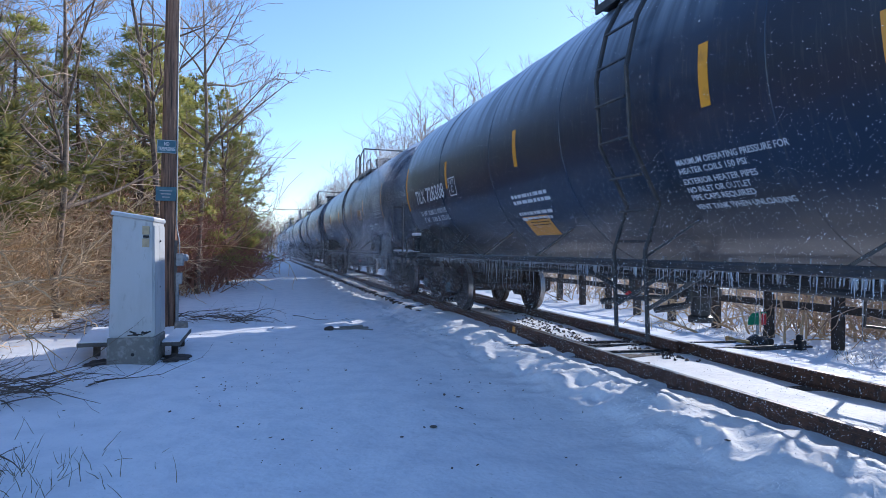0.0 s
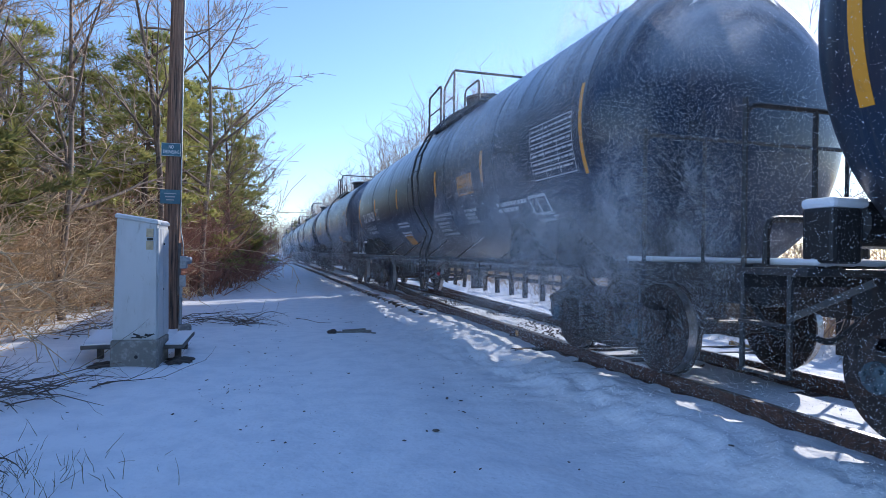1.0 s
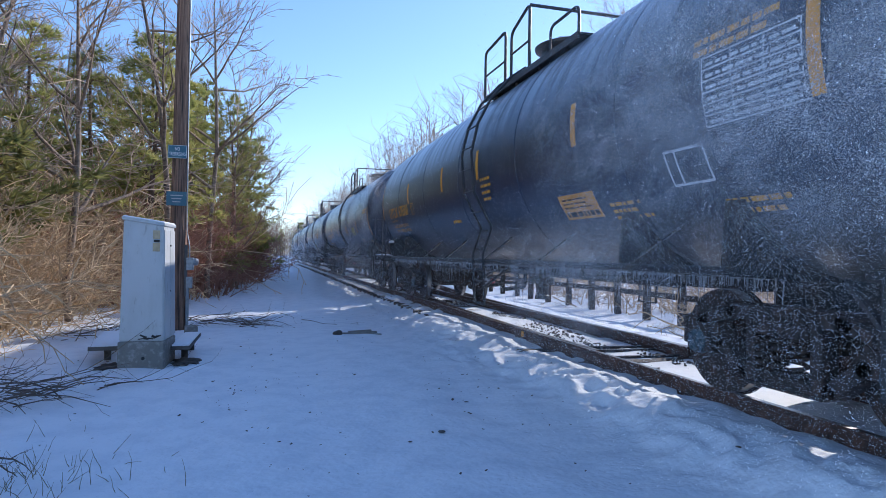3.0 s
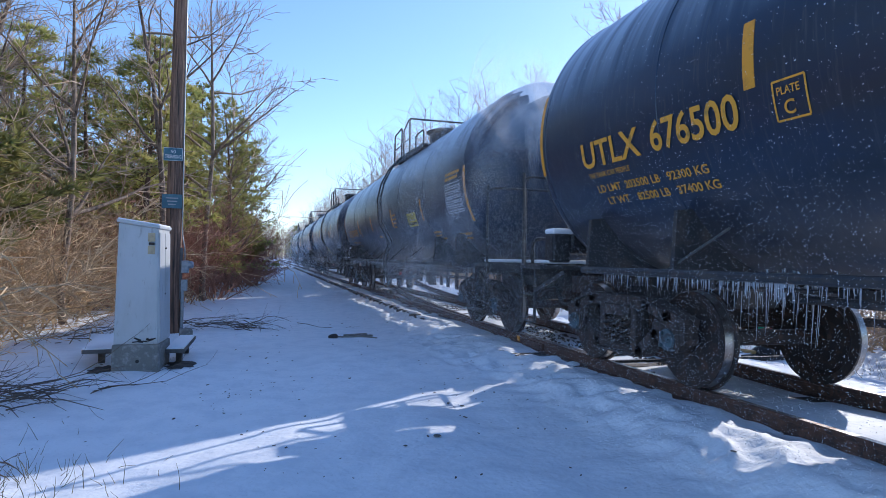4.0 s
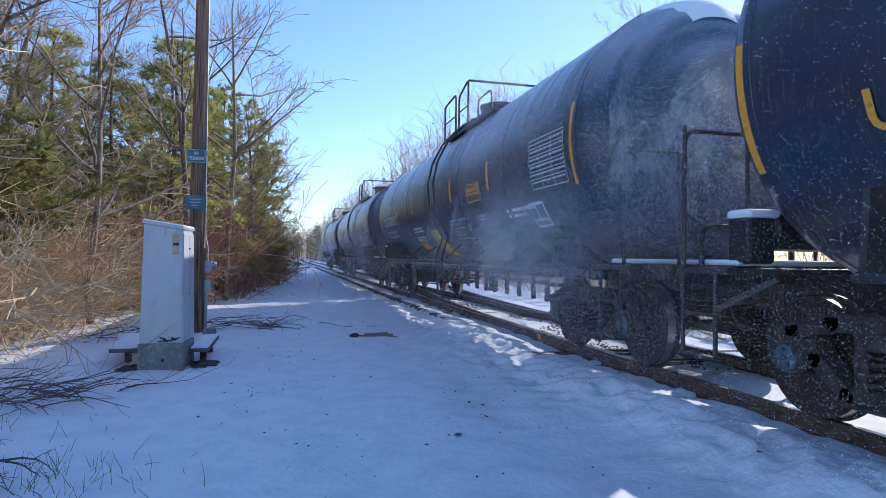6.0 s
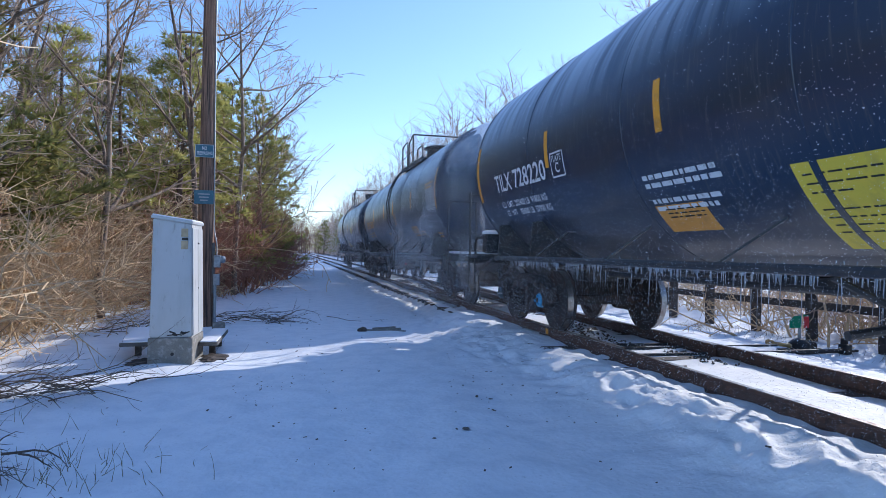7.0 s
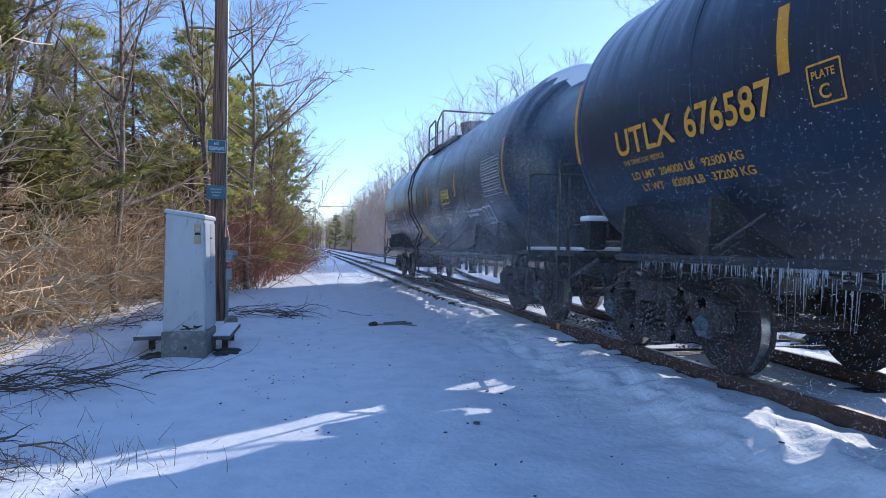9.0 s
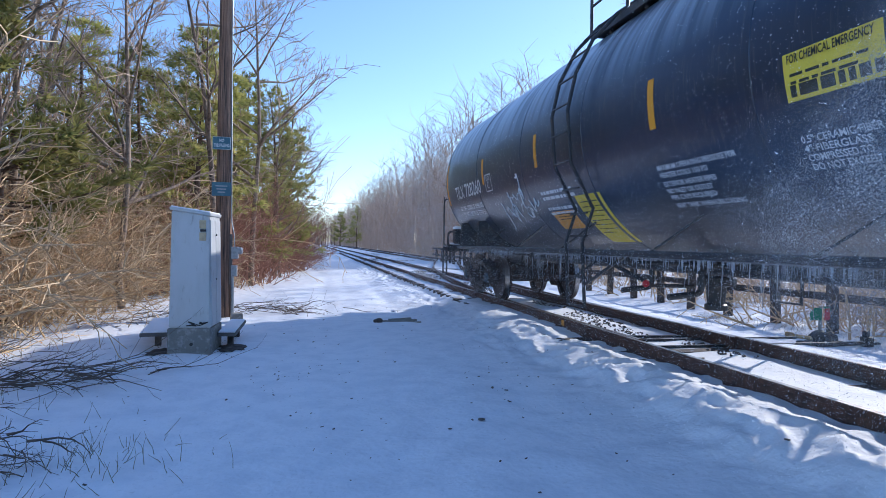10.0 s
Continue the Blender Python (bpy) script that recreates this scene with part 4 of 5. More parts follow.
def letter_u(car, number, load, light, L, low):
    """Yellow stencilling of the other kind of car. low: degrees by which it sits lower on the tank."""
    T = -low * 0.55
    n = 0.3 if low else 0.0
    for y in (L + 0.05, L - 3.15 - n, L - 6.05, -L + 6.1, -L + 2.95, -L - 0.08):
        big = abs(y) > L - 0.5
        patch("stripe", y - 0.05, y + 0.05, (-15.5 if big else -8.6) - low, (18 if big else 7.7) - low, YELLOW, car, label="yellow reflective stripe")
    tank_text("car_mark", "UTLX", L - 0.83, -17.0 + T, 0.25, GOLD, car, 1.02)
    tank_text("car_number", number, L - 2.0, -17.0 + T, 0.25, GOLD, car, 1.03)
    tank_text("slogan", "THE TANK CAR PEOPLE", L - 0.9, -21.0 + T, 0.05, GOLD, car, 0.72)
    tank_text("load_limit", "LD LMT  %s LB   %s KG" % load, L - 0.98, -26.6 + T, 0.075, GOLD, car, 1.62)
    tank_text("light_weight", "LT WT    %s LB   %s KG" % light, L - 1.08, -31.4 + T, 0.075, GOLD, car, 1.58)
    frame_lines("plate_box", L - 3.34 - n, L - 3.59 - n, -18.0 + T, -9.0 + T, 0.014, GOLD, car)
    tank_text("plate_word", "PLATE", L - 3.37 - n, -12.2 + T, 0.05, GOLD, car, 0.18)
    tank_text("plate_letter", "C", L - 3.41 - n, -16.8 + T, 0.09, GOLD, car)
    text_bars("warning_print", -L + 6.0, -10.0 + T * 0.4, [0.4, 0.42, 0.36, 0.3], GOLD, car, 0.05, 3.6, 3)
    text_bars("side_print", 0.9, -31.0, [0.45], GOLD, car, 0.07, 3.2, 8)
    if low:
        yl, tl, paint = -L + 4.34, -14.5, LABEL
    else:
        yl, tl, paint = -L + 3.62, -26.5, ORANGE
        frame_lines("data_box", -5.62, -6.1, -30.0, -19.5, 0.022, WHITE, car, (), (-5.75,))
    patch("emergency_label", yl, yl - 0.8, tl - 11.2, tl, paint, car, label="yellow chemical emergency label")
    text_bars("emergency_print", yl - 0.06, tl - 2.5, [0.55, 0.5, 0.6], INK, car, 0.025, 1.8, 5)
    text_bars("emergency_bar", yl - 0.04, tl - 10.1, [0.7], INK, car, 0.085, 3, 6)
    text_bars("lining_print", -L + 2.6, -34.0, [0.5, 0.4, 0.6], GOLD, car, 0.05, 2.8, 4)
    text_bars("panel_head", -L + 1.0, 0.2 + low * 0.1 if low else 6.5, [0.8, 0.7], GOLD, car, 0.06, 3.0, 18)
    y, t = (-L + 1.06, -3.8) if low else (-L + 0.9, 2.5)
    frame_lines("data_panel", y, y - 0.9, t - 18.2, t, 0.012, WHITE, car, (t - 15.2, t - 12.2, t - 9.2, t - 6.2, t - 3.2), (y - 0.3, y - 0.6))
    text_bars("data_print", y - 0.04, t - 2.4, [0.84] * 6, WHITE, car, 0.03, 3.0, 15)
    text_bars("end_print", -L + 1.0, -38.0, [0.6, 0.5], GOLD, car, 0.06, 3.4, 19)


def make_train():
    # kind, middle of the car at the start, number, load limit, light weight, half length of the shell, ladder, platform end, manway
    specs = (("t", 5.74, "728308", ("202800", "91950"), ("83200", "37750"), 7.6, -0.95, 0.45, -0.3, 0),
             ("t", 23.86, "729428", ("201200", "91250"), ("84800", "38450"), 7.6, -0.95, 0.45, -0.3, 0),
             ("u", 42.07, "676500", ("203500", "92300"), ("82500", "37400"), 7.1, -0.95, 0.1, -0.9, 0),
             ("u", 59.92, "676595", ("203900", "92500"), ("82100", "37250"), 7.65, -0.8, 0.42, -1.2, 14),
             ("t", 77.6, "728220", ("202400", "91800"), ("83600", "37900"), 7.34, -0.95, 0.45, -0.3, 0),
             ("u", 95.48, "676587", ("204000", "92500"), ("82000", "37200"), 7.1, -0.95, 0.1, -0.9, 0),
             ("t", 113.0, "728260", ("202800", "91950"), ("83200", "37750"), 7.6, 0.6, 1.15, -0.2, 0))
    base, out = {}, []
    for i, s in enumerate(specs):
        key = s[5:9]
        if key not in base:
            base[key] = make_car(s[0], *key, i + 1)
            base[key].matrix_basis = pose(TRACK_X, s[1], RAIL_TOP)
            out.append(base[key])
        else:
            out.append(copy_thing(base[key], pose(TRACK_X, s[1], RAIL_TOP)))
    for car, (kind, y, number, load, light, L, ladder, ya, ym, low) in zip(out, specs):
        if kind == "t":
            letter_t(car, number, load, light, L, 0.75 if ladder > 0 else 0.0, back=0.13 if L < 7.5 else 0.0)
            lab = "black insulated tank car with white stencilling and icicles"
        else:
            letter_u(car, number, load, light, L, low)
            lab = "black insulated tank car with yellow stencilling and icicles"
        tagged(car, lab, "tank car", group="cars of the train")
    last = out[-1]
    patch("hazard_sheet", 0.95, 0.25, -59.0, -29.8, LABEL, last, 0.003, "yellow printed hazard sheet", 0.0)
    text_bars("sheet_print", 0.88, -33.5, [0.55, 0.5, 0.56, 0.4, 0.55, 0.5, 0.56, 0.3], INK, last, 0.018, 2.6, 31)
    fifth = out[4]
    patch("hazard_sheet", 0.54, -0.21, -58.0, -29.5, LABEL, fifth, 0.003, "yellow printed hazard sheet", 0.0)
    text_bars("sheet_print", 0.48, -33.0, [0.6, 0.55, 0.3, 0, 0.62, 0.55, 0.5, 0.3], INK, fifth, 0.018, 2.6, 33)
    # one bearing cap carries blue paint
    for truck in fifth.children:
        if truck.name.startswith("truck") and truck.location.y > 0:
            for axle in truck.children:
                if axle.name.startswith("wheelset") and axle.location.y < 0:
                    for cap in axle.children:
                        if cap.name.startswith("bearing_cap") and cap.data.vertices[0].co.x < 0:
                            cap.data = cap.data.copy()
                            cap.data.materials[0] = BLUE
                            cap.data.materials.append(CAST)
                            for f in cap.data.polygons:
                                if math.hypot(f.center.y, f.center.z) < 0.03:
                                    f.material_index = 1
                            cap["label"] = "bearing end cap with blue paint"
    rnd = random.Random(77)
    for k in range(9):
        y0, t0 = 3.9 - 0.17 * k, rnd.uniform(-36, -24)
        pts = [on_tank(y0, arc(t0), 0.006)]
        for _ in range(9):
            y0 += rnd.uniform(-0.13, 0.08)
            t0 += rnd.uniform(-5.5, 5.5)
            t0 = min(max(t0, -46), -12)
            pts.append(on_tank(y0, arc(t0), 0.006))
        bm = bmesh.new()
        tube(bm, bent(pts, 0.05, 3), 0.009, 4)
        part("paint_scrawl", bm, WHITE, last, "white sprayed paint scrawl")
    return out, [s[1] for s in specs]


TRAIN, TRAIN_Y = make_train()


# ---- cabinet, pole and small things by the path ----
def make_cabinet():
    at = pose(-1.537, 8.58, ground_z(-1.5, 8.6) - 0.04, 0, 0, -4)
    cab = empty("utility_cabinet", at)
    W, D, B = 0.475, 0.62, 0.53      # width at the top, depth, width at the foot
    # local: x across the front, y to the back, front face at y = 0
    bm = bmesh.new()
    vs = [(-B / 2, 0, 0.37), (B / 2, 0, 0.37), (B / 2, D, 0.37), (-B / 2, D, 0.37), (-W / 2, 0, 1.92), (W / 2, 0, 1.85), (W / 2, D, 1.87), (-W / 2, D, 1.94)]
    q = [bm.verts.new(v) for v in vs]
    for f in ((3, 2, 1, 0), (4, 5, 6, 7), (0, 1, 5, 4), (1, 2, 6, 5), (2, 3, 7, 6), (3, 0, 4, 7)):
        bm.faces.new([q[i] for i in f])
    bmesh.ops.bevel(bm, geom=bm.edges[:], offset=0.012, segments=2, affect="EDGES")
    part("body", bm, CABINET, cab, "pale grey painted steel housing")
    bm = bmesh.new()
    a = math.atan2(0.07, W)
    side = pose(0, 0, 0, 0, -math.degrees(math.atan2((B - W) / 2, 1.5)), 0)
    box(bm, (0, D / 2, 1.905), (W + 0.045, D + 0.05, 0.045), pose(0, 0, 0, 0, math.degrees(a), 0), bevel=0.012)
    part("lid", bm, CABINET, cab)
    bm = bmesh.new()
    box(bm, (0, D / 2, 1.934), (W + 0.02, D + 0.02, 0.018), pose(0, 0, 0, 0, math.degrees(a), 0), bevel=0.008)
    part("snow", bm, SNOW_PACK, cab, "thin snow on the lid")
    bm = bmesh.new()
    box(bm, ((W + B) / 4 + 0.006, 0.16, 1.1), (0.014, 0.28, 1.4), side, bevel=0.004)
    part("door", bm, CABINET, cab)
    bm = bmesh.new()
    box(bm, ((W + B) / 4 + 0.006, 0.46, 1.1), (0.014, 0.28, 1.4), side, bevel=0.004)
    part("door", bm, CABINET, cab)
    bm = bmesh.new()
    for z in (0.55, 1.0, 1.6):
        lathe(bm, [(0.012, 0), (0.012, 0.015)], 8, "X", pose((W + B) / 4 + 0.008, 0.29, z))
    part("bolt", bm, CAST, cab)
    bm = bmesh.new()
    for z in (1.735, 1.575):
        box(bm, (0.155, -0.004, z), (0.085, 0.008, 0.11), bevel=0.003)
    part("tape_patch", bm, TAPE, cab, "tan tape patches")
    bm = bmesh.new()
    box(bm, (0.16, -0.012, 1.655), (0.07, 0.03, 0.03), bevel=0.006)
    part("lock", bm, BLACK, cab, "black lock")
    bm = bmesh.new()
    box(bm, (0.0, D / 2 - 0.01, 0.16), (B + 0.02, D + 0.06, 0.42), bevel=0.018)
    part("plinth", bm, CONCRETE, cab, "weathered concrete plinth")
    bm = bmesh.new()
    rnd = random.Random(2)
    for k in range(9):
        box(bm, (rnd.uniform(-0.02, 0.2), -0.004, 0.41 + rnd.uniform(-0.01, 0.03)), (rnd.uniform(0.03, 0.1), 0.006, rnd.uniform(0.008, 0.025)), pose(0, 0, 0, 0, rnd.uniform(-25, 25), 0))
    part("scuff", bm, BLACK, cab, "dark scuffs at the foot")
    bm = bmesh.new()
    lathe(bm, [(0.022, 0), (0.022, 0.01)], 10, "Y", pose(0.03, -0.045, 0.16))
    part("hole", bm, BLACK, cab)
    tagged(cab, "pale grey steel utility cabinet on a concrete plinth", "utility box")
    # boards beside it
    for x, y, w, d, rz, z in ((-1.11, 9.55, 0.24, 1.4, 0, 0.22), (-2.12, 9.6, 0.36, 1.6, 7, 0.22)):
        brd = empty("step_board", pose(x, y, ground_z(x, y), 0, 0, rz))
        bm = bmesh.new()
        box(bm, (0, 0, z), (w, d, 0.05), bevel=0.006)
        part("board", bm, BOARD, brd)
        for s in (-1, 1):
            bm = bmesh.new()
            box(bm, (0, s * d * 0.28 + 0.15, z / 2 - 0.045), (0.08, 0.1, z), bevel=0.01)
            part("block", bm, TIE, brd)
        bm = bmesh.new()
        box(bm, (0, 0, z + 0.034), (w - 0.02, d - 0.02, 0.024), bevel=0.01)
        part("snow", bm, SNOW_PACK, brd)
        tagged(brd, "snow-topped board on blocks beside the cabinet", "board")
    # dark flat patches by the plinth
    for x, y, s, rz in ((-1.06, 8.95, 0.16, -10), (-1.93, 8.72, 0.13, -25)):
        bm = bmesh.new()
        bmesh.ops.create_icosphere(bm, subdivisions=3, radius=1.0)
        for v in bm.verts:
            v.co = Vector((v.co.x * s, v.co.y * s * 1.7, v.co.z * 0.028)) * (1 + 0.75 * noise.noise(v.co * 2.6))
        heap = part("dirt_patch", bm, TIE)
        heap.matrix_basis = pose(x, y, ground_z(x, y), 0, 0, rz)
        tagged(heap, "dark flat patch beside the plinth", "earth")


def make_pole():
    x, y = -1.69, 12.85
    z0 = ground_z(x, y) - 0.1
    pole = empty("utility_pole", pose(x, y, z0))
    bm = bmesh.new()
    tube(bm, [(0, 0, 0), (0.01, 0, 3), (0.03, 0, 6), (0.05, 0, 10)], 0.163, 20, 0.112)
    smooth(part("post", bm, POLE, pole, "dark creosoted wooden pole"), 60)
    for z, w, h, words in ((3.53, 0.34, 0.25, True), (2.63, 0.36, 0.27, False)):
        bm = bmesh.new()
        box(bm, (-0.02, -0.165, z), (w, 0.006, h), bevel=0.002)
        plate = part("sign_plate", bm, SIGN, pole, "blue metal sign")
        bm = bmesh.new()
        for s in (-1, 1):
            box(bm, (-0.02, -0.17, z + s * (h / 2 - 0.006)), (w - 0.006, 0.004, 0.006))
            box(bm, (-0.02 + s * (w / 2 - 0.006), -0.17, z), (0.006, 0.004, h - 0.02))
        part("border", bm, SIGN_WHITE if words else SIGN, plate)
        if words:
            for line, dz, wid, hh in (("NO", 0.02, 0.09, 0.065), ("TRESPASSING", -0.075, 0.29, 0.065)):
                vs, fs = text_points(line, hh)
                full = max(v.x for v in vs)
                raw("letters", [Vector((-0.02 + (v.x / full - 0.5) * wid, -0.171, z + dz + v.y)) for v in vs], fs, SIGN_WHITE, plate)
        else:
            bm = bmesh.new()
            for k in range(3):
                box(bm, (-0.02, -0.17, z + 0.06 - 0.06 * k), (0.22 - 0.04 * k, 0.003, 0.02))
            part("faded_print", bm, GALV, plate)
    bm = bmesh.new()
    box(bm, (0.23, -0.05, 1.38), (0.13, 0.13, 0.24), bevel=0.012)
    lathe(bm, [(0.07, 0), (0.07, 0.07), (0.05, 0.1)], 14, "X", pose(0.28, -0.05, 1.42))
    bmesh.ops.recalc_face_normals(bm, faces=bm.faces[:])
    part("meter_box", bm, GALV, pole, "grey electric meter box")
    bm = bmesh.new()
    box(bm, (0.22, -0.05, 1.02), (0.11, 0.11, 0.22), bevel=0.008)
    part("switch_box", bm, GALV, pole, "grey switch box")
    bm = bmesh.new()
    tube(bm, [(0.19, -0.06, 0.0), (0.19, -0.06, 1.0)], 0.035, 8)
    tube(bm, bent([(0.22, -0.05, 1.48), (0.22, -0.05, 1.72), (0.165, -0.06, 2.0), (0.155, -0.06, 4.0), (0.15, -0.05, 9.5)], 0.1), 0.012, 6)
    part("conduit", bm, GALV, pole, "grey conduit")
    bm = bmesh.new()
    box(bm, (0.155, -0.07, 1.25), (0.06, 0.03, 1.0))
    part("backing_strip", bm, BOARD, pole)
    tagged(pole, "dark wooden utility pole with blue signs and meter", "pole")
    blk = raw_block("stone_block", (-1.33, 12.0, 0.07), (0.22, 0.24, 0.2), CONCRETE, 10)
    tagged(blk, "pale stone block capped with snow", "stone")


def raw_block(name, c, s, mat, turn=0.0):
    bm = bmesh.new()
    box(bm, (0, 0, 0), s, bevel=min(s) * 0.12)
    ob = part(name, bm, mat)
    ob.matrix_basis = pose(c[0], c[1], ground_z(c[0], c[1]) + c[2], 0, 0, turn)
    return ob


def make_switch_stand():
    x, y = 7.75, 8.05
    st = empty("switch_stand", pose(x, y, ground_z(x, y) - 0.02, 0, 0, 8))
    bm = bmesh.new()
    box(bm, (0, 0, 0.05), (0.7, 0.26, 0.07), bevel=0.012)
    part("base_plate", bm, CAST, st)
    bm = bmesh.new()
    lathe(bm, [(0.17, 0.08), (0.16, 0.16), (0.1, 0.22), (0.04, 0.25)], 16, "Z")
    lathe(bm, [(0.07, 0), (0.07, 0.16)], 12, "Y", pose(0.2, -0.1, 0.12))
    bmesh.ops.recalc_face_normals(bm, faces=bm.faces[:])
    smooth(part("gear_case", bm, CAST, st, "black cast gear case"), 40)
    bm = bmesh.new()
    tube(bm, [(0, 0, 0.22), (0, 0, 0.62)], 0.025, 8)
    part("mast", bm, GALV, st)
    bm = bmesh.new()
    outline(bm, [(-0.2, -0.09), (0.0, -0.09), (0.0, 0.1), (-0.12, 0.1), (-0.2, 0.02)], 0.006, pose(-0.01, -0.03, 0.5, 90, 0, -12))
    outline(bm, [(0.12, 0.02), (0.2, 0.02), (0.2, 0.1), (0.08, 0.12)], 0.006, pose(-0.01, 0.02, 0.5, 90, 0, -12))
    part("target_green", bm, GREEN, st, "green target blade")
    bm = bmesh.new()
    box(bm, (0.075, -0.06, 0.5), (0.11, 0.008, 0.18), bevel=0.003)
    part("target_red", bm, RED, st, "red target blade")
    bm = bmesh.new()
    tube(bm, [(-0.1, 0.02, 0.12), (-0.45, 0.06, 0.17), (-0.56, 0.07, 0.19)], 0.03, 8)
    tube(bm, [(-0.5, 0.065, 0.18), (-0.6, 0.075, 0.2)], 0.045, 8)
    part("lever", bm, TAN_LEVER, st, "tan painted throw lever")
    bm = bmesh.new()
    box(bm, (0.55, -0.35, 0.1), (0.14, 0.14, 0.16), bevel=0.02)
    box(bm, (0.53, -0.35, 0.22), (0.09, 0.08, 0.1), bevel=0.02)
    beam(bm, (-0.3, -0.2, 0.05), (0.9, -0.3, 0.05), 0.05, 0.03)
    part("rod_box", bm, CAST, st, "black rod box")
    tagged(st, "low switch stand with green and red target", "switch stand")


def make_fence():
    fence = tagged(empty("tie_fence"), "dark fence of old tie posts and rails in snow", "fence", kind="structure")
    rnd = random.Random(8)
    y = 3.5
    bm = bmesh.new()
    box(bm, (0, 0, 0.5), (0.16, 0.13, 1.25), bevel=0.015)
    me = bpy.data.meshes.new("post")
    bm.to_mesh(me)
    bm.free()
    me.materials.append(TIE)
    while y < 44:
        p = new("post", me)
        p.parent = fence
        p.matrix_basis = pose(9.0 + rnd.uniform(-0.05, 0.05), y, ground_z(9, y) - 0.15, rnd.uniform(-2, 2), rnd.uniform(-2, 2), rnd.uniform(-8, 8))
        y += 1.38
    for z in (0.66, 1.08):
        yy = 3.0
        while yy < 43:
            bm = bmesh.new()
            dz = rnd.uniform(-0.03, 0.03)
            beam(bm, (8.86, yy, z + dz), (8.86, yy + 4.1, z + rnd.uniform(-0.03, 0.03)), 0.06, 0.13)
            part("fence_rail", bm, TIE, fence)
            yy += 4.14


def make_litter():
    """Stones, bark, a plank, twigs lying on the path."""
    rnd = random.Random(12)
    for x, y, s in ((1.27, 11.56, 0.09), (1.45, 5.05, 0.034), (1.13, 4.85, 0.018)):
        bm = bmesh.new()
        bmesh.ops.create_icosphere(bm, subdivisions=2, radius=s)
        for v in bm.verts:
            v.co *= 1 + 0.35 * noise.noise(v.co * 12 + Vector((x, y, 0)))
            v.co.z *= 0.6 if s > 0.06 else 0.25
        ob = part("stone" if s > 0.06 else "bark_piece", bm, TIE if s > 0.06 else BOARD)
        ob.location = (x, y, ground_z(x, y) + s * 0.3)
        tagged(ob, "dark stone lying on the snow" if s > 0.06 else "curled brown bark piece on snow", "stone" if s > 0.06 else "bark")
    bm = bmesh.new()
    for k in range(4):
        box(bm, (rnd.uniform(-0.05, 0.05), 0.07 * k, 0.01 * k), (0.75 - 0.1 * k, 0.07, 0.03), pose(0, 0, 0, rnd.uniform(-4, 4), rnd.uniform(-4, 4), rnd.uniform(-9, 9)))
    ob = part("rotten_board", bm, CONCRETE)
    ob.matrix_basis = pose(1.75, 11.72, ground_z(1.75, 11.7) - 0.008, 0, 0, -6)
    tagged(ob, "rotten grey board half under the snow", "board")
    # specks of bark and cinders
    bm = bmesh.new()
    for _ in range(260):
        x, y = rnd.uniform(-2.6, 3.3), rnd.uniform(2.8, 16)
        if rnd.random() < 0.4:
            x, y = rnd.choice(((0.0, 9.2), (2.2, 6.5), (-0.4, 6.8), (2.6, 8.3), (0.25, 5.2), (0.2, 7.4), (2.35, 5.5))) + np.zeros(2)
            x, y = x + rnd.gauss(0, 0.25), y + rnd.gauss(0, 0.5)
        s = rnd.uniform(0.005, 0.014) if rnd.random() < 0.9 else rnd.uniform(0.014, 0.024)
        box(bm, (x, y, ground_z(x, y) + s * 0.3), (s * 1.7, s, s * 0.4), pose(0, 0, 0, rnd.uniform(-25, 25), rnd.uniform(-25, 25), rnd.uniform(0, 180)))
    tagged(part("bark_specks", bm, TIE), "specks of bark and cinder on snow", "debris", kind="stuff")
    # ballast stones peeping out by the rails
    bm = bmesh.new()
    for _ in range(3600):
        y = rnd.uniform(5.8, 30)
        x = TRACK_X + rnd.choice((-0.25, -0.45, 0.0, 0.2, 0.4)) + rnd.gauss(0, 0.08)
        if noise.noise((x * 0.8, y * 0.45, 9)) < -0.02:
            continue
        s = rnd.uniform(0.012, 0.038)
        box(bm, (x, y, ground_z(x, y) + s * 0.15), (s, s * 0.8, s * 0.7), pose(0, 0, 0, rnd.uniform(0, 60), rnd.uniform(0, 60), rnd.uniform(0, 180)))
    tagged(part("ballast", bm, TIE), "dark ballast stones showing through snow", "ballast", kind="stuff")


def make_brush_piles():
    rnd = random.Random(21)
    for x, y, turn, n, ln in ((-0.95, 13.4, 8, 46, 1.9), (-2.7, 7.0, 12, 60, 1.7), (-3.6, 5.6, 30, 70, 1.5), (-2.2, 4.5, -15, 40, 0.7), (-4.5, 8.6, 5, 50, 2.0), (-3.2, 11.5, 70, 30, 2.2)):
        st = Sticks()
        for _ in range(n):
            a = radians(rnd.gauss(0, 22))
            p = Vector((rnd.gauss(0, ln * 0.25), rnd.gauss(0, 0.22), rnd.uniform(0.0, 0.16)))
            d = Vector((math.cos(a), math.sin(a), rnd.gauss(0.02, 0.1)))
            line = meander(rnd, p, d, ln * rnd.uniform(0.3, 0.75), 5, 0.2, -0.02)
            rr = rnd.uniform(0.003, 0.011)
            st.limb(line, rr, 0.002, 4)
            fork(rnd, st, line, rr * 0.7, 1, 0.6, 0.4, (3,), 0.22, 0.0, 0.002)
        ob = st.make("brush_pile", DARK_TWIG)
        ob.matrix_basis = pose(x, y, ground_z(x, y), 0, 0, turn)
        tagged(ob, "heap of cut bare branches on snow", "branches", group="brush heaps", kind="stuff")


make_cabinet()
make_pole()
make_switch_stand()
make_fence()
make_litter()
make_brush_piles()


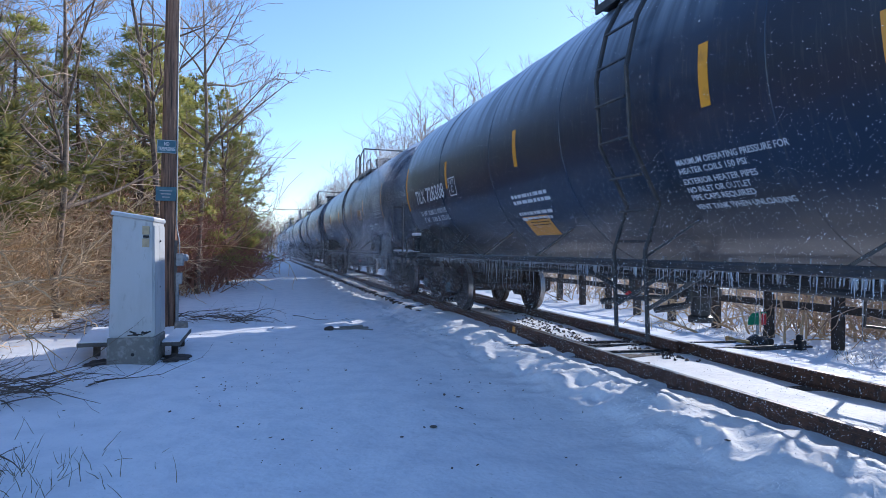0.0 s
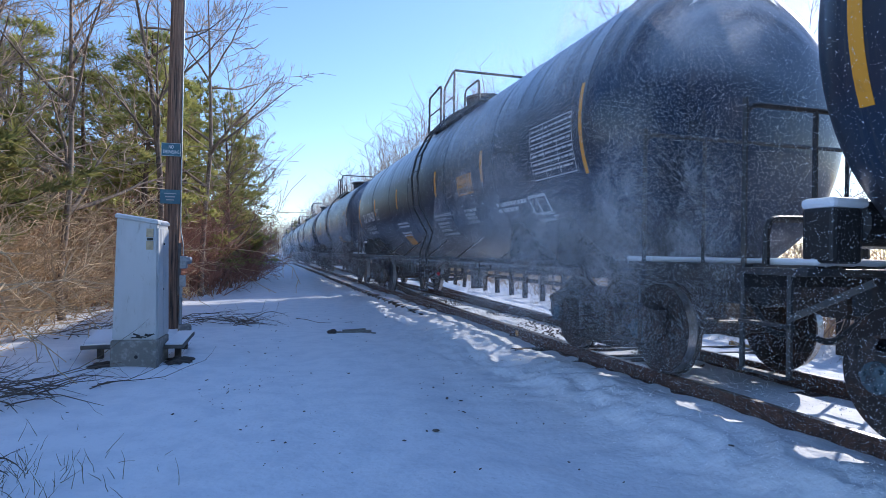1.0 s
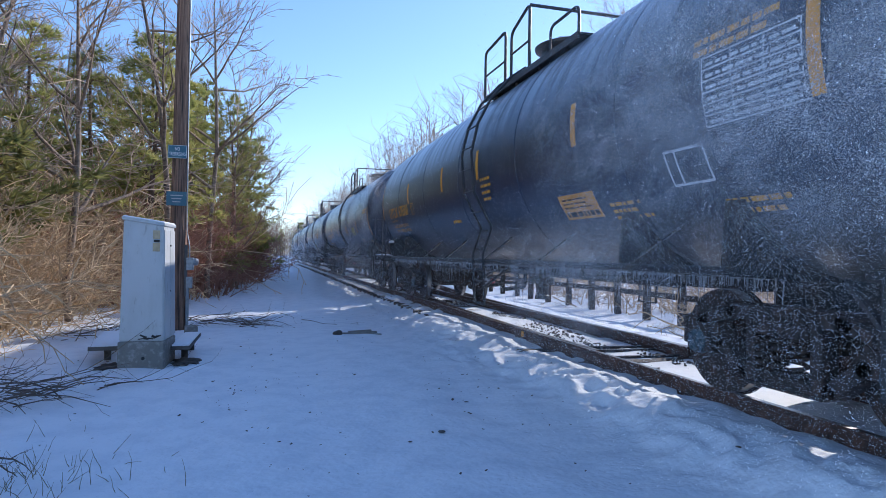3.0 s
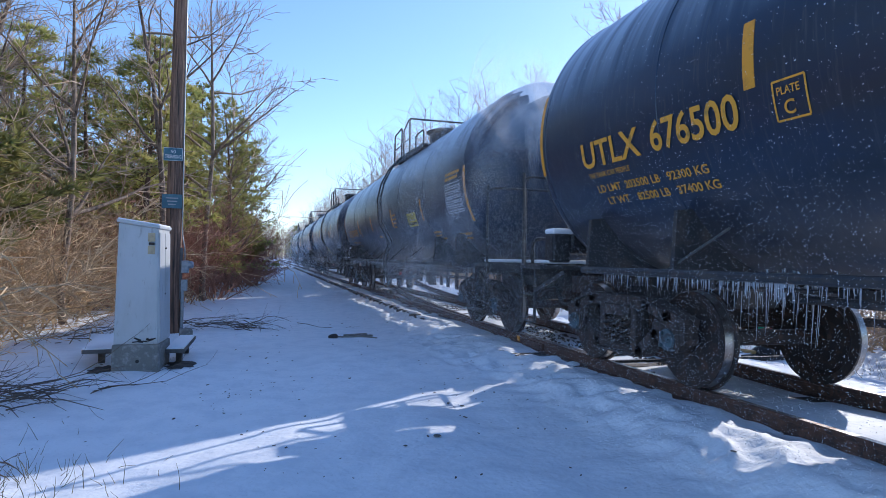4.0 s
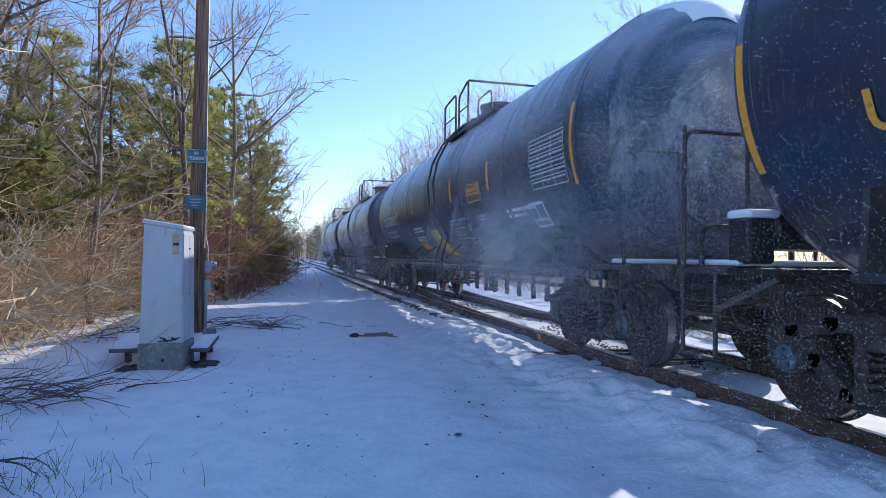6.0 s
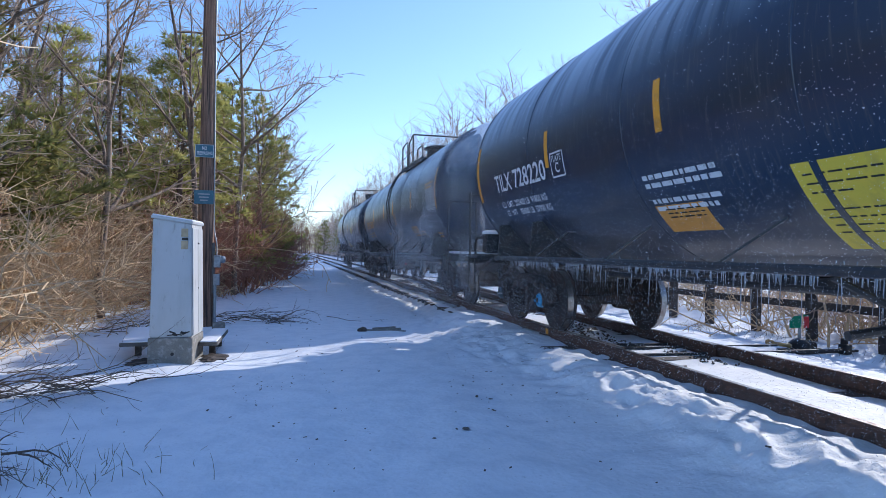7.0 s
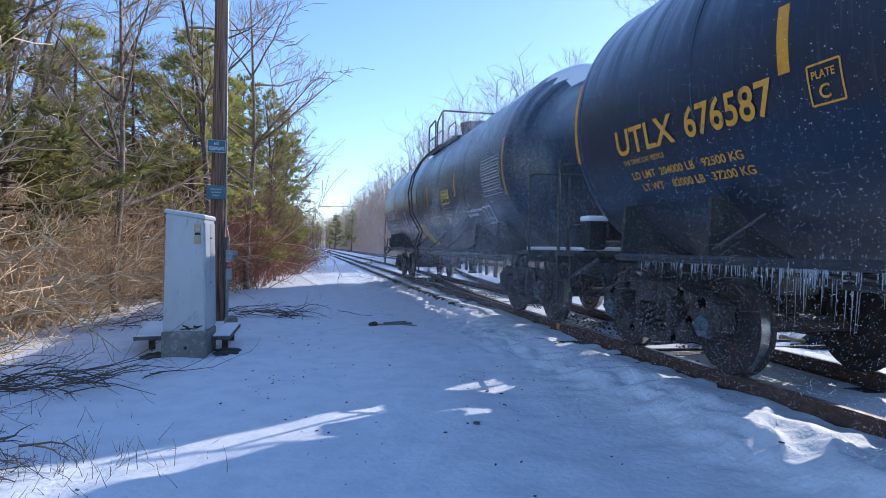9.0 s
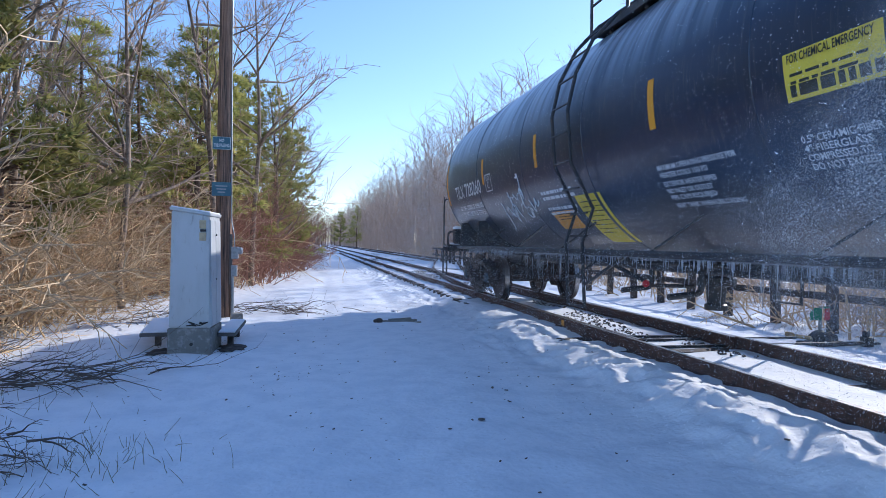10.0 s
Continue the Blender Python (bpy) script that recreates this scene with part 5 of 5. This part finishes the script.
# ---- woods ----
def bare_tree(seed, height, crown, mats=(BARK, TWIG_GREY)):
    rnd = random.Random(seed)
    tree = empty("bare_tree")
    st, tw = Sticks(), Sticks()
    trunk = meander(rnd, (0, 0, -0.2), (rnd.gauss(0, 0.06), rnd.gauss(0, 0.06), 1), height, 9, 0.07, 0.05)
    r = height * 0.0075
    st.limb(trunk, r * 1.25, 0.012, 7)
    for _ in range(13):
        s = rnd.uniform(crown, 0.97)
        i = min(int(s * 9), 8)
        p = trunk[i].lerp(trunk[i + 1], s * 9 - i)
        a = rnd.uniform(0, 6.283)
        up = rnd.uniform(0.35, 1.1)
        line = meander(rnd, p, (math.cos(a), math.sin(a), up), height * rnd.uniform(0.22, 0.42) * (1.25 - 0.7 * s), 6, 0.14, 0.05)
        rr = r * (1.05 - s) * 0.75 + 0.012
        st.limb(line, rr, 0.007, 5)
        fork(rnd, tw, line, rr * 0.6, 2, 0.65, 0.5, (8, 4), 0.18, 0.03, 0.0085)
    fork(rnd, tw, trunk[5:], 0.025, 2, 0.6, 0.45, (12, 5), 0.17, 0.04, 0.0085)
    st.make("trunk", mats[0], tree)
    tw.make("crown", mats[1], tree, True)
    return tree


def pine_tree(seed, height):
    rnd = random.Random(seed)
    tree = empty("pine_tree")
    st = Sticks()
    verts, faces = [], []
    trunk = meander(rnd, (0, 0, -0.2), (0, 0, 1), height, 9, 0.035, 0.05)
    st.limb(trunk, height * 0.014, 0.02, 7)
    for k in range(int(height * 8.0)):
        s = rnd.uniform(0.16, 0.99)
        i = min(int(s * 9), 8)
        p = trunk[i].lerp(trunk[i + 1], s * 9 - i)
        a = rnd.uniform(0, 6.283)
        ln = (0.5 + height * 0.24 * (1.05 - s)) * rnd.uniform(0.55, 1.1)
        line = meander(rnd, p, (math.cos(a), math.sin(a), rnd.uniform(-0.12, 0.4)), ln, 5, 0.11, 0.04)
        st.limb(line, 0.02 * (1.2 - s) + 0.006, 0.004, 3)
        for _ in range(int(6 + ln * 9)):
            q = rnd.uniform(0.3, 1.0) * 5
            j = min(int(q), 4)
            c = line[j].lerp(line[j + 1], q - j) + Vector((rnd.gauss(0, 0.12), rnd.gauss(0, 0.12), rnd.gauss(0, 0.07)))
            out = (c - p).normalized()
            for _ in range(11):
                d = (out * 0.7 + Vector((rnd.gauss(0, 0.6), rnd.gauss(0, 0.6), rnd.gauss(0.2, 0.5)))).normalized() * rnd.uniform(0.16, 0.3)
                w = d.cross(Vector((rnd.random(), rnd.random(), rnd.random()))).normalized() * 0.02
                b = len(verts)
                verts += [c - w, c + w, c + d]
                faces.append((b, b + 1, b + 2))
    st.make("trunk", BARK_PINE, tree)
    raw("crown", verts, faces, NEEDLE, tree)
    return tree


def shrub(seed, height, width, n, twig, lean=0.35, leaves=0):
    rnd = random.Random(seed)
    bush = empty("shrub")
    st = Sticks()
    verts, faces = [], []
    for _ in range(n):
        a, q = rnd.uniform(0, 6.283), rnd.random() ** 0.6 * width
        base = Vector((math.cos(a) * q, math.sin(a) * q, -0.1))
        line = meander(rnd, base, (rnd.gauss(0, lean), rnd.gauss(0, lean), 1), height * rnd.uniform(0.45, 1.15), 5, 0.24, -0.03)
        rr = rnd.uniform(0.009, 0.024)
        st.limb(line, rr, 0.005, 4)
        fork(rnd, st, line, rr * 0.7, 2, 0.8, 0.5, (6, 3), 0.24, 0.0, 0.0064)
        if leaves:
            for _ in range(leaves):
                c = line[rnd.randint(2, 5)] + Vector((rnd.gauss(0, 0.06), rnd.gauss(0, 0.06), rnd.gauss(0, 0.06)))
                u = Vector((rnd.gauss(0, 1), rnd.gauss(0, 1), rnd.gauss(0, 1))).normalized() * 0.022
                w = u.cross(Vector((rnd.random(), rnd.random(), rnd.random()))).normalized() * 0.015
                b = len(verts)
                verts += [c - u, c + w, c + u, c - w]
                faces.append((b, b + 1, b + 2, b + 3))
    st.make("stem_tangle", twig, bush, True)
    if leaves:
        raw("leafage", verts, faces, DEAD_LEAF, bush)["kind"] = "stuff"
    return bush


def scatter(base, places, label, category, group, low=0.0):
    """Sets the kinds of a plant out at places (x, y, size, turn); the first of each kind is the one that was built."""
    used = [False] * len(base)
    for k, (x, y, s, rz) in enumerate(places):
        i = k % len(base)
        m = pose(x, y, ground_z(x, y) - low, 0, 0, rz)
        if not used[i]:
            ob, used[i] = base[i], True
            ob.matrix_basis = m
        else:
            ob = copy_thing(base[i], m)
        ob.scale = (s, s, s)
        tagged(ob, label, category, group=group)


def edge_x(y):
    """The wood's edge beside the path."""
    return float(np.interp(y, [2, 8, 13, 20, 27, 40, 120], [-4.6, -4.2, -3.4, -2.2, -0.2, 0.0, 0.4]))


def make_woods():
    rnd = random.Random(31)
    # thicket along the path: dry tan shrubs near, reddish ones further
    tan = [shrub(40 + i, 2.7 + 0.5 * i, 0.9, 15, TWIG, 0.45, 8) for i in range(3)]
    places = []
    for _ in range(88):
        y = rnd.uniform(6.5, 19.5)
        places.append((edge_x(y) - 0.8 - rnd.random() ** 1.2 * 6.0, y, rnd.uniform(0.75, 1.2), rnd.uniform(0, 360)))
    for _ in range(28):
        y = rnd.uniform(9, 30)
        places.append((edge_x(y) - 2.5 - rnd.random() * 8.0, y, rnd.uniform(1.5, 2.3), rnd.uniform(0, 360)))
    scatter(tan, places, "dense leafless tan shrub at the wood's edge", "shrub", "tan shrubs")
    red = [shrub(50 + i, 2.9 + 0.35 * i, 0.9, 17, TWIG_RED, 0.25, 5 if i == 1 else 0) for i in range(3)]
    places = []
    for _ in range(84):
        y = 18.5 + 30 * rnd.random() ** 1.4
        places.append((edge_x(y) - 0.6 - rnd.random() ** 1.4 * 3.6, y, rnd.uniform(0.8, 1.2), rnd.uniform(0, 360)))
    scatter(red, places, "reddish leafless shrub beside the snowy path", "shrub", "reddish shrubs")
    # pines
    pines = [pine_tree(60, 8.2), pine_tree(61, 9.2), pine_tree(62, 7.0)]
    scatter(pines, [(-3.5, 19.8, 1.0, 0), (-5.5, 12.6, 1.1, 80), (-2.6, 24.5, 1.0, 200), (-5.2, 21.5, 1.0, 150), (-1.5, 27.5, 0.9, 260), (-1.2, 31.0, 0.95, 20), (-3.4, 28.0, 1.1, 60), (-1.5, 36.0, 1.0, 130), (-10.0, 21.0, 1.2, 210), (-4.3, 24.0, 1.15, 300), (-2.8, 33.0, 1.1, 15), (-6.0, 28.0, 1.3, 190), (-8.5, 25.0, 1.25, 45), (14.0, 210.0, 1.3, 50), (17.0, 235.0, 1.4, 10), (10.0, 260.0, 1.3, 200), (5.0, 275.0, 1.3, 100), (15.0, 180.0, 1.2, 150), (8.0, 170.0, 1.2, 30), (11.0, 150.0, 1.1, 90), (13.0, 190.0, 1.3, 0)],
            "green pine among the bare trees", "pine tree", "pines beside the path")
    # bare trees of the left wood
    bare = [bare_tree(70, 10.5, 0.3), bare_tree(71, 9.0, 0.25), bare_tree(72, 12.0, 0.4), bare_tree(73, 8.0, 0.2)]
    places = [(-1.9, 21.2, 1.05, 40), (-5.0, 11.3, 0.95, 100), (-2.9, 17.6, 0.9, 0), (-1.2, 26.5, 0.9, 70), (-6.3, 10.2, 1.0, 20), (-4.0, 14.6, 1.0, 220)]
    for _ in range(36):
        y = rnd.uniform(8, 42)
        places.append((edge_x(y) - 1.8 - rnd.random() ** 1.2 * 13, y, rnd.uniform(0.85, 1.3), rnd.uniform(0, 360)))
    # the belt of trees right of the tracks
    for k in range(44):
        y = 26 + 3.0 * k + rnd.uniform(-1.5, 1.5) + max(0, k - 30) * 3.0
        places.append((14.5 + rnd.random() * 4, y, rnd.uniform(0.95, 1.3) + (0.15 if y > 50 else 0.0), rnd.uniform(0, 360)))
    for k in range(7):
        places.append((17.0 + rnd.random() * 4, 5.5 + 2.7 * k + rnd.uniform(-1, 1), rnd.uniform(0.7, 0.85), rnd.uniform(0, 360)))
    # and where the line bends away
    for _ in range(14):
        places.append((rnd.uniform(-6, 12), rnd.uniform(215, 260), rnd.uniform(0.9, 1.3), rnd.uniform(0, 360)))
    scatter(bare, places, "tall leafless tree with fine grey twigs", "tree", "leafless trees")
    # brush behind the fence
    low = [shrub(80 + i, 1.5 + 0.5 * i, 1.2, 13, TWIG_GREY if i else TWIG, 0.5) for i in range(2)]
    places = []
    for _ in range(105):
        y = 4 + 80 * rnd.random() ** 1.9
        places.append((9.7 + shift(y) * 0.7 + rnd.random() ** 1.5 * 5, y, rnd.uniform(0.7, 1.5), rnd.uniform(0, 360)))
    scatter(low, places, "brown leafless brush behind the tracks", "shrub", "brush behind the tracks")
    # far woods: the belt right of the line, the depth of the left wood, and the end of the view
    st = Sticks()

    def far_tree(x, y, h, twigs, thick):
        line = meander(rnd, Vector((x, y, 0)), (rnd.gauss(0, 0.05), rnd.gauss(0, 0.03), 1), h, 4, 0.06)
        st.limb(line, thick, 0.02, 3)
        for _ in range(twigs):
            q = rnd.uniform(0.9, 4.0)
            i = min(int(q), 3)
            p = line[i].lerp(line[i + 1], q - i)
            reach = h * 0.11
            mid = p + Vector((rnd.gauss(0, reach), rnd.gauss(0, reach), rnd.uniform(0.1, 0.17) * h)) * 0.6
            st.limb([p, mid, mid + Vector((rnd.gauss(0, reach), rnd.gauss(0, reach), rnd.uniform(0.02, 0.16) * h)) * 0.6], thick * 0.4, thick * 0.12, 3)

    for _ in range(1500):
        y = 45 + 300 * rnd.random() ** 1.3
        far_tree(12.5 + max(0, 70 - y) * 0.06 + 17 * rnd.random() ** 1.5, y, rnd.uniform(8, 15.5), 16, 0.075)
    for _ in range(1500):
        y = 40 + 260 * rnd.random() ** 1.4
        far_tree(11.6 + max(0, 70 - y) * 0.06 + 6 * rnd.random(), y, rnd.uniform(1.5, 4.5), 8, 0.05)
    for _ in range(270):
        far_tree(rnd.uniform(-28, -9), rnd.uniform(16, 62), rnd.uniform(5, 9.5), 15, 0.045)
    for _ in range(500):
        far_tree(rnd.uniform(-45, -3), rnd.uniform(60, 330), rnd.uniform(7, 14), 10, 0.08)
    for _ in range(420):
        far_tree(rnd.uniform(-14, 34), rnd.uniform(300, 400), rnd.uniform(9, 16), 14, 0.13)
    tagged(st.make("far_woods", FAR_TWIG, None, True), "distant leafless winter woods", "woods", kind="stuff")
    # dry grass blades by the path
    st = Sticks()
    for _ in range(620):
        cx, cy = rnd.choice(((-2.2, 4.4), (-3.0, 6.3), (-2.6, 3.6), (-4, 9), (8.2, 11), (8.4, 9.4), (-1.5, 4.6), (8.5, 7.0)))
        x, y = cx + rnd.gauss(0, 0.35), cy + rnd.gauss(0, 0.45)
        p = Vector((x, y, ground_z(x, y) - 0.01))
        st.limb(meander(rnd, p, (rnd.gauss(0, 0.5), rnd.gauss(0, 0.5), 1), rnd.uniform(0.05, 0.22), 3, 0.15), 0.003, 0.001, 3)
    tagged(st.make("dry_grass", GRASS, None, True), "thin dry grass poking through snow", "grass", kind="stuff")


make_woods()


# ---- blown snow ----
def flurry_mesh(seed, n):
    """Loose flakes whirled up in the gap behind a car and along its wheels."""
    rnd = np.random.default_rng(seed)
    k = int(n * 0.6)
    gap = np.stack([rnd.normal(-1.5, 0.7, k), rnd.normal(10.3, 1.7, k), np.abs(rnd.normal(1.9, 1.4, k)) + 0.1], 1)
    low = np.stack([rnd.normal(-1.9, 0.45, n - k), rnd.uniform(-8, 9.5, n - k), np.abs(rnd.normal(0.5, 1.1, n - k))], 1)
    c = np.concatenate([gap, low])
    d1, d2 = rnd.normal(0, 1, (2, n, 3))
    size = rnd.uniform(0.002, 0.0048, (n, 1))
    d1 = d1 / np.linalg.norm(d1, axis=1, keepdims=True) * size * 1.3
    d2 = d2 / np.linalg.norm(d2, axis=1, keepdims=True) * size
    v = np.stack([c - d1, c + d1, c + d2], 1).reshape(-1, 3)
    me = bpy.data.meshes.new("snow_flurry")
    me.from_pydata(v.tolist(), [], np.arange(3 * n).reshape(-1, 3).tolist())
    me.materials.append(FLAKE)
    return me


def make_puffs(cloud, seed):
    """Puffs of powder behind a car's end and along its wheels."""
    rnd = random.Random(seed)
    for k in range(14):
        if k < 6:
            c = (rnd.uniform(-1.5, -0.2), rnd.uniform(9.0, 11.0), rnd.uniform(0.9, 3.8))
            s = (rnd.uniform(0.4, 0.7), rnd.uniform(0.9, 1.4), rnd.uniform(0.8, 1.4))
        else:
            c = (rnd.uniform(-2.1, -1.6), 10.4 + 0.5 * (k - 6) + rnd.uniform(-0.3, 0.3), rnd.uniform(0.6, 3.4))
            s = (0.35, rnd.uniform(1.1, 1.7), rnd.uniform(0.8, 1.2))
        ob = new("powder_puff", PUFF)
        ob.parent = cloud
        ob.matrix_basis = pose(*c, rnd.uniform(-20, 20), 0, rnd.uniform(-12, 12)) @ Matrix.Diagonal((*s, 1))


bm = bmesh.new()
bmesh.ops.create_icosphere(bm, subdivisions=4, radius=1.0)
for v in bm.verts:
    v.co *= 1 + 0.12 * noise.noise(v.co * 1.7)
PUFF = bpy.data.meshes.new("powder_puff")
bm.to_mesh(PUFF)
bm.free()
PUFF.materials.append(POWDER)
PUFF.shade_smooth()

FLURRY = []
flakes = flurry_mesh(5, 210000)
for y in TRAIN_Y:
    ob = new("snow_flurry", flakes)
    ob.matrix_basis = pose(TRACK_X, y, RAIL_TOP)
    tagged(ob, "fine snow whirled up by the passing train", "blown snow", group="blown snow", kind="stuff")
    FLURRY.append(ob)
    if len(FLURRY) < len(TRAIN_Y):
        make_puffs(ob, len(FLURRY))

# ---- what moves ----
SPEED, WHEEL_R = 10.655, 0.457


def motions():
    for car, cloud, y in zip(TRAIN, FLURRY, TRAIN_Y):
        rows = [(t, pose(TRACK_X, y - SPEED * t, RAIL_TOP)) for t in (0.0, 2.5, 5.0, 7.5, 10.0)]
        walk(car, rows)
        walk(cloud, rows)
        for truck in car.children:
            if not truck.name.startswith("truck"):
                continue
            for axle in truck.children:
                if axle.name.startswith("wheelset"):
                    p = axle.location.copy()
                    walk(axle, [(i / FPS, pose(p.x, p.y, p.z, math.degrees(SPEED * i / FPS / WHEEL_R), 0, 0)) for i in range(301)])


motions()
